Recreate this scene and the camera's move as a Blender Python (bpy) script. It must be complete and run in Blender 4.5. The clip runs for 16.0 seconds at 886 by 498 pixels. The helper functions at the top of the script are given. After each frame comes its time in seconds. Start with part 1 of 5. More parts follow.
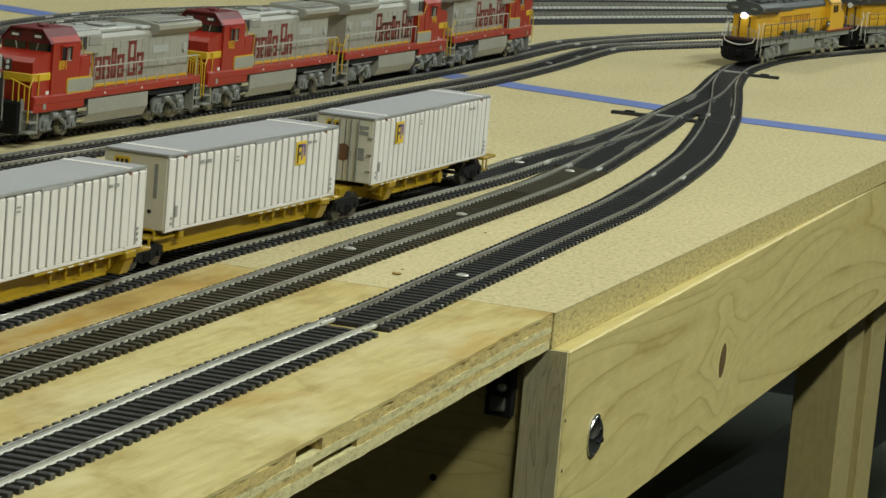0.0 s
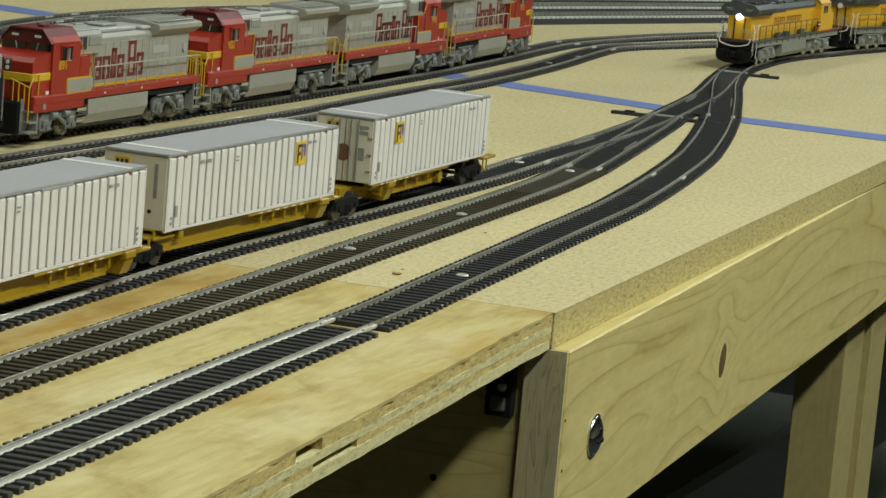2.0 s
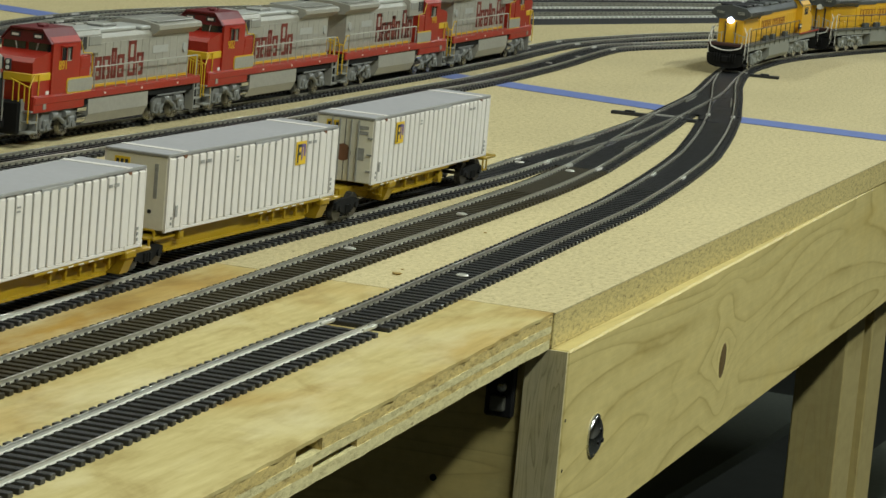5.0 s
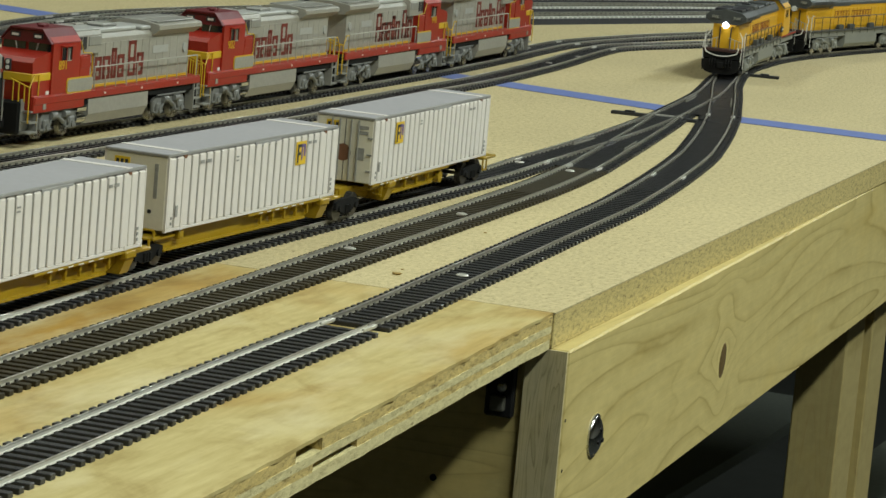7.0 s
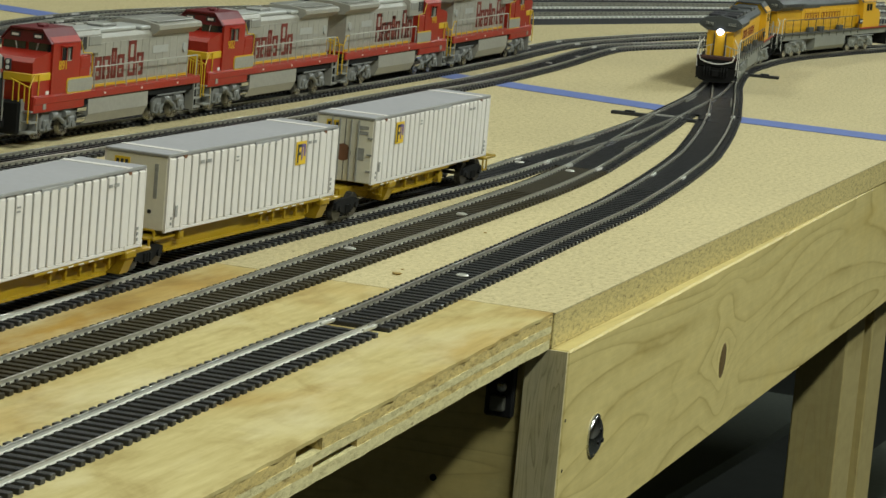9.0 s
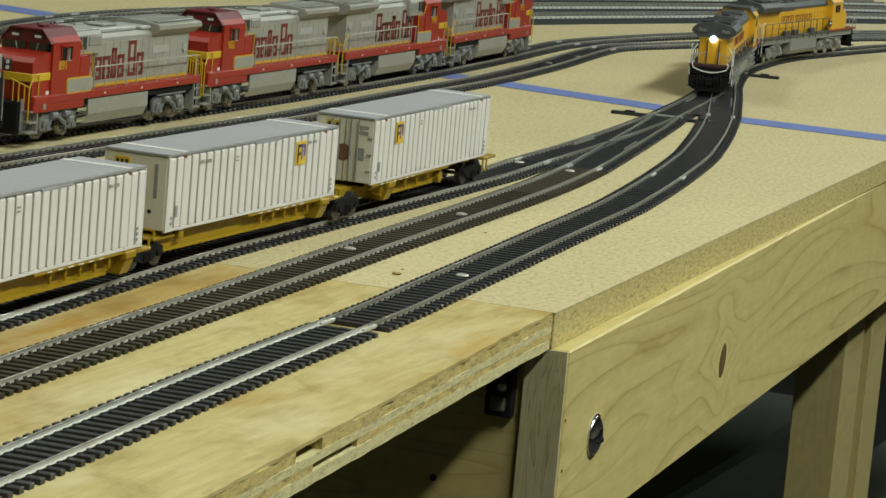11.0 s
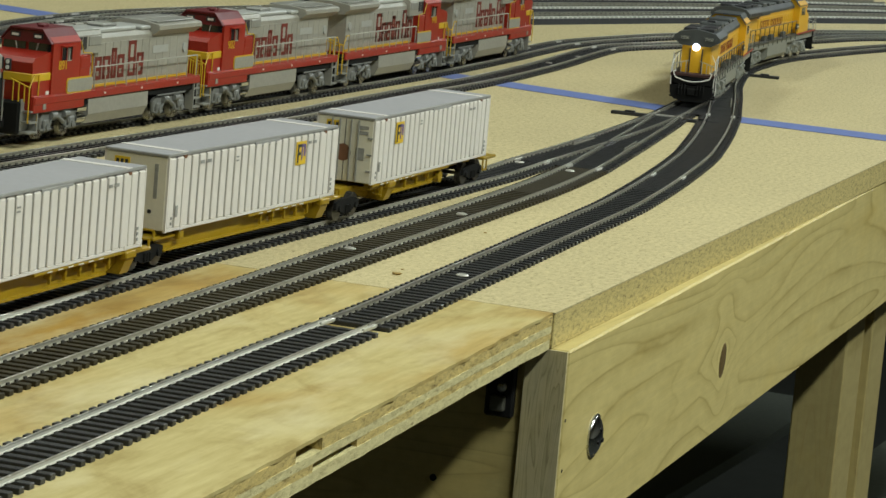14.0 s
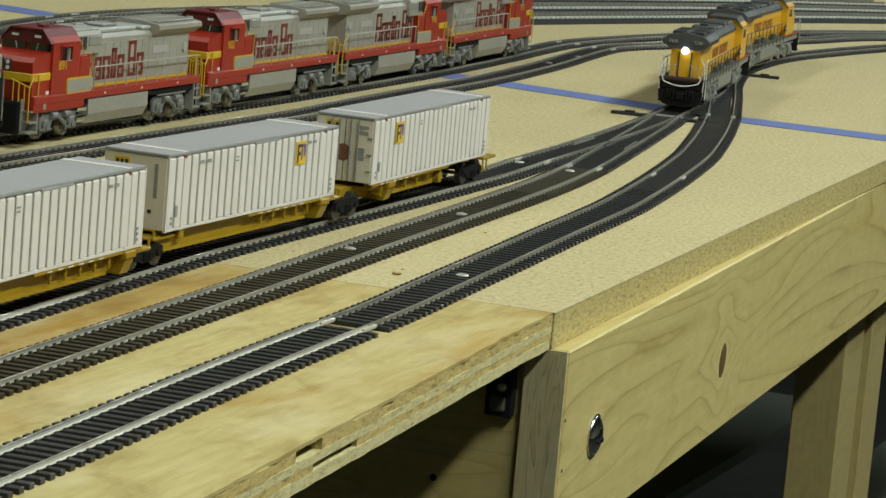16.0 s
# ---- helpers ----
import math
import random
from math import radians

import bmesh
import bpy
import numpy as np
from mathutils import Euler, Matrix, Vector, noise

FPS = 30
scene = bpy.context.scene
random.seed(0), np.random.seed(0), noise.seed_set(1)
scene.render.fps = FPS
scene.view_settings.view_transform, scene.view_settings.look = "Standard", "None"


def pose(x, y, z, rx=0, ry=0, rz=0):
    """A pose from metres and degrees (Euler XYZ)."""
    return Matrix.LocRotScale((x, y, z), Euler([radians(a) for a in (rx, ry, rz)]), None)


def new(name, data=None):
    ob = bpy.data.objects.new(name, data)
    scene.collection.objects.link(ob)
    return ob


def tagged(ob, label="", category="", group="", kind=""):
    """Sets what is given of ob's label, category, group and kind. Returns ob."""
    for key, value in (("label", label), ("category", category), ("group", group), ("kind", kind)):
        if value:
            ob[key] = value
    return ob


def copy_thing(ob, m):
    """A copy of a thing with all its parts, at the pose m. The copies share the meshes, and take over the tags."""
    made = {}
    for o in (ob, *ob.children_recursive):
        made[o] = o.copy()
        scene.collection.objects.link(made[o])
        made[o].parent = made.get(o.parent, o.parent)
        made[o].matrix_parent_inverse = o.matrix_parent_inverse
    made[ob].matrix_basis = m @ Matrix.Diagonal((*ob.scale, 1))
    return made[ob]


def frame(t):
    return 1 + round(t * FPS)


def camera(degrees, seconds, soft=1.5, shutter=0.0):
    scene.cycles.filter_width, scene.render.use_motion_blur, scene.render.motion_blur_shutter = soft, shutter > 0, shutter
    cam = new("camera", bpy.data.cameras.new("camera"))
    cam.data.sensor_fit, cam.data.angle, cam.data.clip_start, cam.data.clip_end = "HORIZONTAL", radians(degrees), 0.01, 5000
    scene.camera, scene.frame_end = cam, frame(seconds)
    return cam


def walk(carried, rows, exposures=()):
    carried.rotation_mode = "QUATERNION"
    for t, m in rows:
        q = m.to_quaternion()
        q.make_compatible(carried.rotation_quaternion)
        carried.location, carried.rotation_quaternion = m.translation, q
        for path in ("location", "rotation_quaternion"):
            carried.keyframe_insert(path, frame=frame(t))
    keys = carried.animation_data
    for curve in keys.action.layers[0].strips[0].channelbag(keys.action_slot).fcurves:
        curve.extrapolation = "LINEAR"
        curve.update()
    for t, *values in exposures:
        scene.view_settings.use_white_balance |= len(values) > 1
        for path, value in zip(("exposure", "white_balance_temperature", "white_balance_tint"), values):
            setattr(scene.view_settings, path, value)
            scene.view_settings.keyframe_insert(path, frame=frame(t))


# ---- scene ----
cam = camera(17.52, 16.0)
BT = 1.0  # height of the bench top
EYE = Vector((-1.12556, -0.33286, BT + 0.20586))
RIGHT, UP, AHEAD = Vector((0.33478, -0.93829, 0.08682)), Vector((0.11721, 0.13289, 0.98418)), Vector((0.93498, 0.31931, -0.15447))
CAM_POSE = Matrix((
    (RIGHT.x, UP.x, -AHEAD.x, EYE.x),
    (RIGHT.y, UP.y, -AHEAD.y, EYE.y),
    (RIGHT.z, UP.z, -AHEAD.z, EYE.z),
    (0, 0, 0, 1)))
walk(cam, [(0, CAM_POSE), (16, CAM_POSE)])

# ---- light ----
world = bpy.data.worlds.new("world")
scene.world = world
world.use_nodes = True
world.node_tree.nodes["Background"].inputs[0].default_value = (0.75, 0.8, 0.7, 1)
world.node_tree.nodes["Background"].inputs[1].default_value = 0.020


def area_lamp(x, y, z, length, width, power, tint=(0.90, 0.97, 0.85)):
    d = bpy.data.lights.new("area_light", "AREA")
    d.shape, d.size, d.size_y, d.energy, d.color = "RECTANGLE", length, width, power, tint
    ob = new("area_light", d)
    ob.matrix_world = pose(x, y, z)


CEIL = 2.75
# Main ceiling tube, placed from the slant of the shadows.
area_lamp(-0.2, -1.15, CEIL - 0.12, 2.4, 0.12, 71)
# Added weaker fill over the layout; no such tube is known.
area_lamp(0.6, 1.5, CEIL - 0.12, 2.4, 0.12, 20)
# Added to brighten and cool the far board; no such tube is known.
area_lamp(3.4, -0.8, CEIL - 0.12, 2.4, 0.12, 58, (0.87, 0.97, 0.95))
scene.view_settings.exposure = -0.08


# ---- materials ----
def material(name, rough=0.6, metal=0.0):
    m = bpy.data.materials.new(name)
    m.use_nodes = True
    b = m.node_tree.nodes["Principled BSDF"]
    b.inputs["Roughness"].default_value, b.inputs["Metallic"].default_value = rough, metal
    return m, m.node_tree.nodes, m.node_tree.links, b


def coords(nodes, links, scale=(1, 1, 1), turn=(0, 0, 0), shift=(0, 0, 0)):
    """Object coordinates, stretched."""
    tc, mp = nodes.new("ShaderNodeTexCoord"), nodes.new("ShaderNodeMapping")
    mp.inputs["Scale"].default_value = scale
    mp.inputs["Location"].default_value = shift
    mp.inputs["Rotation"].default_value = [radians(a) for a in turn]
    links.new(tc.outputs["Object"], mp.inputs["Vector"])
    return mp.outputs["Vector"]


def noise_node(nodes, links, vec, scale, detail=4, rough=0.6, distort=0.0):
    n = nodes.new("ShaderNodeTexNoise")
    n.inputs["Scale"].default_value, n.inputs["Detail"].default_value = scale, detail
    n.inputs["Roughness"].default_value, n.inputs["Distortion"].default_value = rough, distort
    links.new(vec, n.inputs["Vector"])
    return n.outputs["Fac"]


def ramp(nodes, links, fac, stops):
    r = nodes.new("ShaderNodeValToRGB")
    e = r.color_ramp.elements
    while len(e) < len(stops):
        e.new(0.5)
    for el, (pos, col) in zip(e, stops):
        el.position, el.color = pos, (*col, 1) if len(col) == 3 else col
    links.new(fac, r.inputs["Fac"])
    return r.outputs["Color"]


def mix(nodes, links, fac, a, b, kind="MIX"):
    m = nodes.new("ShaderNodeMix")
    m.data_type, m.blend_type = "RGBA", kind
    for sock, v in ((m.inputs[0], fac), (m.inputs[6], a), (m.inputs[7], b)):
        if isinstance(v, (int, float)):
            sock.default_value = v
        elif isinstance(v, tuple):
            sock.default_value = (*v, 1)
        else:
            links.new(v, sock)
    return m.outputs[2]


def bump(nodes, links, height, bsdf, strength=0.3, dist=0.001):
    b = nodes.new("ShaderNodeBump")
    b.inputs["Strength"].default_value, b.inputs["Distance"].default_value = strength, dist
    links.new(height, b.inputs["Height"])
    links.new(b.outputs["Normal"], bsdf.inputs["Normal"])


def plain(name, col, rough=0.5, metal=0.0, vary=0.12, scale=60.0, relief=0.0, random_each=0.0):
    """A paint or plastic with faint mottling and wear."""
    m, n, l, b = material(name, rough, metal)
    v = coords(n, l)
    f1 = noise_node(n, l, v, scale, 5)
    f2 = noise_node(n, l, v, scale * 9, 3)
    dark, light = tuple(c * (1 - vary) for c in col), tuple(min(1, c * (1 + vary)) for c in col)
    c1 = ramp(n, l, f1, [(0.3, dark), (0.7, light)])
    c2 = mix(n, l, 0.35, c1, ramp(n, l, f2, [(0.35, dark), (0.65, light)]))
    if random_each:
        oi = n.new("ShaderNodeObjectInfo")
        k = ramp(n, l, oi.outputs["Random"], [(0, (1 - random_each,) * 3), (1, (1, 1, 1))])
        c2 = mix(n, l, 1.0, c2, k, "MULTIPLY")
    l.new(c2, b.inputs["Base Color"])
    l.new(ramp(n, l, f1, [(0.2, (max(0, rough - 0.08),) * 3), (0.8, (min(1, rough + 0.1),) * 3)]), b.inputs["Roughness"])
    if relief:
        bump(n, l, f2, b, relief, 0.0003)
    return m


def wood(name, pale, dark, grain=(1.2, 26, 26), rings=5.0, rough=0.6, contrast=0.5, knot=None):
    """Sawn softwood: soft broken ring lines, fine fibre, a few warm stains, rings bending round a pale knot."""
    m, n, l, b = material(name, rough)

    def calc(op, p, q=None, r=None):
        k = n.new("ShaderNodeMath")
        k.operation = op
        for sock, v in zip(k.inputs, (p, q, r)):
            if isinstance(v, (int, float)):
                sock.default_value = v
            elif v is not None:
                l.new(v, sock)
        return k.outputs[0]

    f0 = noise_node(n, l, coords(n, l, grain), rings * 0.35, 1.2, 0.45, 0.35)
    wobble = noise_node(n, l, coords(n, l, tuple(40 if g < 10 else 160 for g in grain)), 1.0, 3)
    phase = calc("MULTIPLY_ADD", wobble, 0.12, calc("MULTIPLY", f0, 12.0))
    if knot:
        tc, mp, ln = n.new("ShaderNodeTexCoord"), n.new("ShaderNodeMapping"), n.new("ShaderNodeVectorMath")
        mp.inputs["Location"].default_value = [-k * q for k, q in zip(knot, (22, 0, 15))]
        mp.inputs["Scale"].default_value = (22, 0, 15)
        ln.operation = "LENGTH"
        l.new(tc.outputs["Object"], mp.inputs["Vector"])
        l.new(mp.outputs["Vector"], ln.inputs[0])
        bulge = ramp(n, l, ln.outputs["Value"], [(0.0, (1, 1, 1)), (0.25, (0.62, 0.62, 0.62)), (0.5, (0.28, 0.28, 0.28)), (1.0, (0, 0, 0))])
        phase = calc("MULTIPLY_ADD", bulge, 2.6, phase)
    fr = calc("FRACT", phase)
    half = tuple((a * 0.6 + c * 0.4) for a, c in zip(pale, dark))
    ring = ramp(n, l, fr, [(0.0, dark), (0.04, half), (0.09, pale), (0.60, pale), (0.93, half), (1.0, dark)])
    fade = noise_node(n, l, coords(n, l, (7, 22, 22)), 1.0, 3)
    c = mix(n, l, ramp(n, l, fade, [(0.35, (contrast * 0.25,) * 3), (0.62, (contrast,) * 3)]), pale, ring)
    if knot:
        halo = ramp(n, l, ln.outputs["Value"], [(0.0, (0.85, 0.85, 0.85)), (0.20, (0.8, 0.8, 0.8)), (0.27, (0, 0, 0))])
        c = mix(n, l, halo, c, tuple(min(1, x * 1.04) for x in pale))
    fib = noise_node(n, l, coords(n, l, tuple(12 if g < 10 else 420 for g in grain)), 1.0, 4)
    c = mix(n, l, 0.30, c, ramp(n, l, fib, [(0.35, tuple(x * 0.75 for x in pale)), (0.6, pale)]), "MULTIPLY")
    mottle = noise_node(n, l, coords(n, l, (55, 150, 150)), 1.0, 4)
    c = mix(n, l, 0.55, c, ramp(n, l, mottle, [(0.35, (0.80, 0.79, 0.74)), (0.65, (1, 1, 1))]), "MULTIPLY")
    st = noise_node(n, l, coords(n, l, (5, 12, 12)), 1.6, 4)
    c = mix(n, l, ramp(n, l, st, [(0.55, (0, 0, 0)), (0.80, (0.5, 0.5, 0.5))]), c, tuple(a * k for a, k in zip(pale, (0.86, 0.76, 0.5))))
    l.new(c, b.inputs["Base Color"])
    bump(n, l, fib, b, 0.25, 0.0004)
    return m


def particle(name, pale, dark, chips=260.0, amount=0.6, stretch=(0.5, 1, 1)):
    """Pressed chips: overlapping flakes at three sizes, with dark and pale bits."""
    m, n, l, b = material(name, 0.78)
    v = coords(n, l, stretch)
    f1 = noise_node(n, l, v, chips, 5, 0.75, 0.4)
    f2 = noise_node(n, l, v, 9.0, 4)
    vo = n.new("ShaderNodeTexVoronoi")
    vo.inputs["Scale"].default_value = chips * 1.1
    l.new(v, vo.inputs["Vector"])
    c = ramp(n, l, f1, [(0.37, dark), (0.45, tuple((a * 0.7 + d * 0.3) for a, d in zip(pale, dark))), (0.53, pale), (0.66, tuple(min(1, x * 1.3) for x in pale))])
    flake = ramp(n, l, vo.outputs["Color"], [(0.1, tuple(x * 0.78 for x in pale)), (0.9, tuple(min(1, x * 1.18) for x in pale))])
    c = mix(n, l, amount, flake, c)
    c = mix(n, l, 0.45, c, ramp(n, l, f2, [(0.3, tuple(x * 0.82 for x in pale)), (0.7, tuple(min(1, x * 1.06) for x in pale))]))
    speck = noise_node(n, l, v, chips * 0.9, 3, 0.6)
    c = mix(n, l, ramp(n, l, speck, [(0.64, (0, 0, 0)), (0.72, (0.7, 0.7, 0.7))]), c, tuple(x * 0.6 for x in dark))
    l.new(c, b.inputs["Base Color"])
    bump(n, l, f1, b, 0.5, 0.0006)
    return m


def plywood_face(name, pale, warm):
    m, n, l, b = material(name, 0.6)
    big = noise_node(n, l, coords(n, l, (6, 13, 13), shift=(0.9, 0.35, 0)), 1.0, 4, 0.55, 0.8)
    c = ramp(n, l, big, [(0.28, tuple((a + 2 * c) / 3 for a, c in zip(pale, warm))), (0.40, tuple((2 * a + c) / 3 for a, c in zip(pale, warm))), (0.50, pale)])
    tc, mp, ln, ad = n.new("ShaderNodeTexCoord"), n.new("ShaderNodeMapping"), n.new("ShaderNodeVectorMath"), n.new("ShaderNodeMath")
    mp.inputs["Scale"].default_value, mp.inputs["Location"].default_value = (4.6, 38, 0), (4.6 * 0.20, -38 * 0.139, 0)
    ln.operation, ad.operation = "LENGTH", "MULTIPLY_ADD"
    l.new(tc.outputs["Object"], mp.inputs["Vector"])
    l.new(mp.outputs["Vector"], ln.inputs[0])
    l.new(big, ad.inputs[0])
    ad.inputs[1].default_value = 1.5
    l.new(ln.outputs["Value"], ad.inputs[2])
    half = n.new("ShaderNodeMath")
    half.operation = "MULTIPLY"
    half.inputs[1].default_value = 0.5
    l.new(ad.outputs[0], half.inputs[0])
    stain = ramp(n, l, half.outputs[0], [(0.45, (0.9, 0.9, 0.9)), (0.95, (0, 0, 0))])
    c = mix(n, l, stain, c, warm)
    fine = noise_node(n, l, coords(n, l, (30, 260, 260)), 1.0, 5)
    c = mix(n, l, 0.4, c, ramp(n, l, fine, [(0.35, tuple(x * 0.85 for x in pale)), (0.65, (0.95, 0.95, 0.95))]), "MULTIPLY")
    blot = noise_node(n, l, coords(n, l, (26, 48, 48)), 1.0, 5, 0.65, 0.5)
    c = mix(n, l, 1.0, c, ramp(n, l, blot, [(0.32, (0.72, 0.66, 0.55)), (0.5, (0.95, 0.94, 0.92)), (0.66, (1, 1, 1))]), "MULTIPLY")
    mid = noise_node(n, l, coords(n, l, (9, 24, 24)), 1.0, 5)
    c = mix(n, l, ramp(n, l, mid, [(0.53, (0, 0, 0)), (0.70, (0.75, 0.75, 0.75))]), c, tuple(min(1, x * k) for x, k in zip(pale, (1.10, 1.15, 1.45))))
    l.new(c, b.inputs["Base Color"])
    bump(n, l, fine, b, 0.2, 0.0003)
    return m


M_BOARD = particle("particle_board_face", (0.565, 0.480, 0.268), (0.23, 0.17, 0.065), 420, 0.8)
M_EDGE = particle("particle_board_edge", (0.58, 0.47, 0.19), (0.10, 0.066, 0.014), 520, 0.95, (0.35, 1, 1.2))
M_PLY = plywood_face("plywood_face", (0.61, 0.515, 0.24), (0.46, 0.255, 0.03))
M_PLY_A = particle("ply_layer_long", (0.62, 0.55, 0.29), (0.26, 0.20, 0.075), 480, 0.85, (0.35, 1, 1.2))
M_PLY_B = particle("ply_layer_end", (0.56, 0.43, 0.16), (0.11, 0.07, 0.018), 480, 0.95, (0.35, 1, 1.2))
M_PINE = wood("pine_board", (0.70, 0.595, 0.275), (0.36, 0.27, 0.075), (1.1, 11, 11), 5, 0.55, 0.80, (0.2955, 0, -0.0505))
# Post pine, its colour darkened for the shade under the bench.
M_PINE_UP = wood("pine_upright_shaded", (0.46, 0.385, 0.175), (0.36, 0.25, 0.10), (26, 26, 2.0), 5, 0.6, 0.5)
M_ENDGRAIN = wood("pine_end", (0.66, 0.59, 0.38), (0.30, 0.25, 0.14), (3, 60, 4), 9, 0.8, 0.85)
M_TIE = plain("black_tie_plastic", (0.024, 0.025, 0.029), 0.42, 0, 0.25, 200, 0.3, 0.35)
M_TIE_BROWN = plain("brown_tie_plastic", (0.046, 0.038, 0.022), 0.6, 0, 0.25, 200, 0.3, 0.35)
M_RAIL = plain("nickel_rail_head", (0.50, 0.49, 0.45), 0.40, 0.9, 0.10, 120)
# Rail sides paled to look lit between the spikes.
M_WEB_LIT = plain("lit_rail_web", (0.40, 0.385, 0.325), 0.5, 0.4, 0.2, 150)
M_WEB = plain("rail_web", (0.24, 0.23, 0.19), 0.5, 0.35, 0.25, 150)
# Clean rail sides, paled further for the lamp's glint along them.
M_WEB_CLEAN_GLINT = plain("clean_rail_web_glint", (0.70, 0.69, 0.64), 0.5, 0.6, 0.06, 120)
M_WEBBING = plain("moulded_black_web", (0.014, 0.014, 0.015), 0.38, 0, 0.3, 160, 0.2)
M_SPIKE = plain("moulded_spike", (0.040, 0.038, 0.034), 0.45, 0, 0.25, 300)
M_JOIN = plain("rail_joiner", (0.68, 0.67, 0.63), 0.45, 0.7, 0.1, 300)
M_TIE_PALE = plain("concrete_tie_grey", (0.72, 0.72, 0.68), 0.7, 0, 0.1, 200)
M_FOAM = plain("black_foam", (0.03, 0.03, 0.032), 0.85, 0, 0.3, 120)
M_FROG = plain("frog_metal", (0.10, 0.10, 0.10), 0.4, 0.8, 0.2, 200)
M_TAPE = plain("blue_tape", (0.145, 0.20, 0.47), 0.6, 0, 0.15, 90, 0.2)
M_SHELF = plain("dull_shelf_paint", (0.13, 0.145, 0.115), 0.7, 0, 0.2, 12)
M_FLOOR = plain("floor_paint", (0.024, 0.026, 0.022), 0.6, 0, 0.2, 3)
M_WALL = plain("wall_paint", (0.48, 0.47, 0.40), 0.8, 0, 0.06, 2)
M_BLACK = plain("black_plastic", (0.012, 0.012, 0.013), 0.45, 0, 0.3, 150)
M_KNOT = plain("knot_wood", (0.12, 0.075, 0.022), 0.6, 0, 0.4, 300, 0.3)
M_CHIP = plain("loose_chip_wood", (0.40, 0.27, 0.08), 0.75, 0, 0.3, 300)
M_CHROME = plain("bright_steel", (0.62, 0.62, 0.62), 0.12, 1.0, 0.1, 60)
M_PINE_Y = wood("pine_cross_board", (0.68, 0.57, 0.26), (0.36, 0.25, 0.10), (16, 2.2, 16), 5, 0.6, 0.5)
M_STEEL = plain("zinc_steel", (0.55, 0.56, 0.56), 0.28, 1.0, 0.15, 200)


for dull in (M_TIE_BROWN, M_FOAM, M_BLACK, M_FLOOR):
    dull.node_tree.nodes["Principled BSDF"].inputs["Specular IOR Level"].default_value = 0.25


# ---- mesh helpers ----
def link(name, mesh, mat, parent=None, label=""):
    ob = new(name, mesh)
    if mat is not None and not mesh.materials:
        mesh.materials.append(mat)
    ob.parent = parent
    if label:
        tagged(ob, label)
    return ob


def part(name, bm, mat, parent=None, label="", smooth=False):
    me = bpy.data.meshes.new(name)
    bm.to_mesh(me)
    bm.free()
    if smooth:
        for f in me.polygons:
            f.use_smooth = True
    return link(name, me, mat, parent, label)


def box(bm, x0, x1, y0, y1, z0, z1, bevel=0.0, m=None):
    """An axis-aligned block, its edges rounded by bevel."""
    r = bmesh.ops.create_cube(bm, size=1.0)
    vs = r["verts"]
    for v in vs:
        v.co = Vector((x0 + (v.co.x + 0.5) * (x1 - x0), y0 + (v.co.y + 0.5) * (y1 - y0), z0 + (v.co.z + 0.5) * (z1 - z0)))
        if m is not None:
            v.co = m @ v.co
    if bevel:
        es = list({e for v in vs for e in v.link_edges})
        bmesh.ops.bevel(bm, geom=es, offset=bevel, segments=1, affect="EDGES", profile=0.7)
    return bm


def block(*a, **k):
    return box(bmesh.new(), *a, **k)


def prism(bm, outline, y0, y1, axis="y"):
    """Extrudes an outline of (x, z) points from y0 to y1 (or (y, z) along x)."""
    def at(a, c, d):
        return (a, d, c) if axis == "y" else (d, a, c)
    lo = [bm.verts.new(at(a, c, y0)) for a, c in outline]
    hi = [bm.verts.new(at(a, c, y1)) for a, c in outline]
    k = len(outline)
    fs = [bm.faces.new(lo), bm.faces.new(list(reversed(hi)))]
    for i in range(k):
        j = (i + 1) % k
        fs.append(bm.faces.new((lo[j], lo[i], hi[i], hi[j])))
    bmesh.ops.recalc_face_normals(bm, faces=fs)
    return bm


def rod(bm, a, b, r, sides=6, r2=None):
    """A round bar between two points."""
    a, b = Vector(a), Vector(b)
    d = b - a
    m = Matrix.Translation((a + b) / 2) @ d.to_track_quat("Z", "Y").to_matrix().to_4x4()
    bmesh.ops.create_cone(bm, cap_ends=True, segments=sides, radius1=r, radius2=r if r2 is None else r2, depth=d.length, matrix=m)
    return bm


def thing(name, m, label, category, group="", kind=""):
    ob = new(name)
    ob.empty_display_size = 0.02
    ob.matrix_basis = m
    return tagged(ob, label, category, group, kind)


# ---- room ----
def slab(name, x0, x1, y0, y1, z0, z1, mat, label, category):
    ob = part(name, block(x0, x1, y0, y1, z0, z1), mat)
    return tagged(ob, label, category, kind="structure")


slab("floor", -5, 9, -5, 6, -0.1, 0, M_FLOOR, "dull dark grey painted concrete floor", "floor")
# Ceiling and walls stay unseen; added for bounce light and rail reflections.
slab("ceiling", -5.2, 9.2, -5.2, 6.2, CEIL, CEIL + 0.1, M_WALL, "unseen off-white ceiling added for bounce light", "ceiling")
slab("wall_north", -5.2, 9.2, 6, 6.2, 0, CEIL, M_WALL, "unseen cream wall added for bounce light and reflections", "wall")
slab("wall_south", -5.2, 9.2, -5.2, -5, 0, CEIL, M_WALL, "unseen cream wall added for bounce light and reflections", "wall")
slab("wall_east", 9, 9.2, -5, 6, 0, CEIL, M_WALL, "unseen cream wall added for bounce light and reflections", "wall")
slab("wall_west", -5.2, -5, -5, 6, 0, CEIL, M_WALL, "unseen cream wall added for bounce light and reflections", "wall")

# ---- bench ----
TB = 0.0154


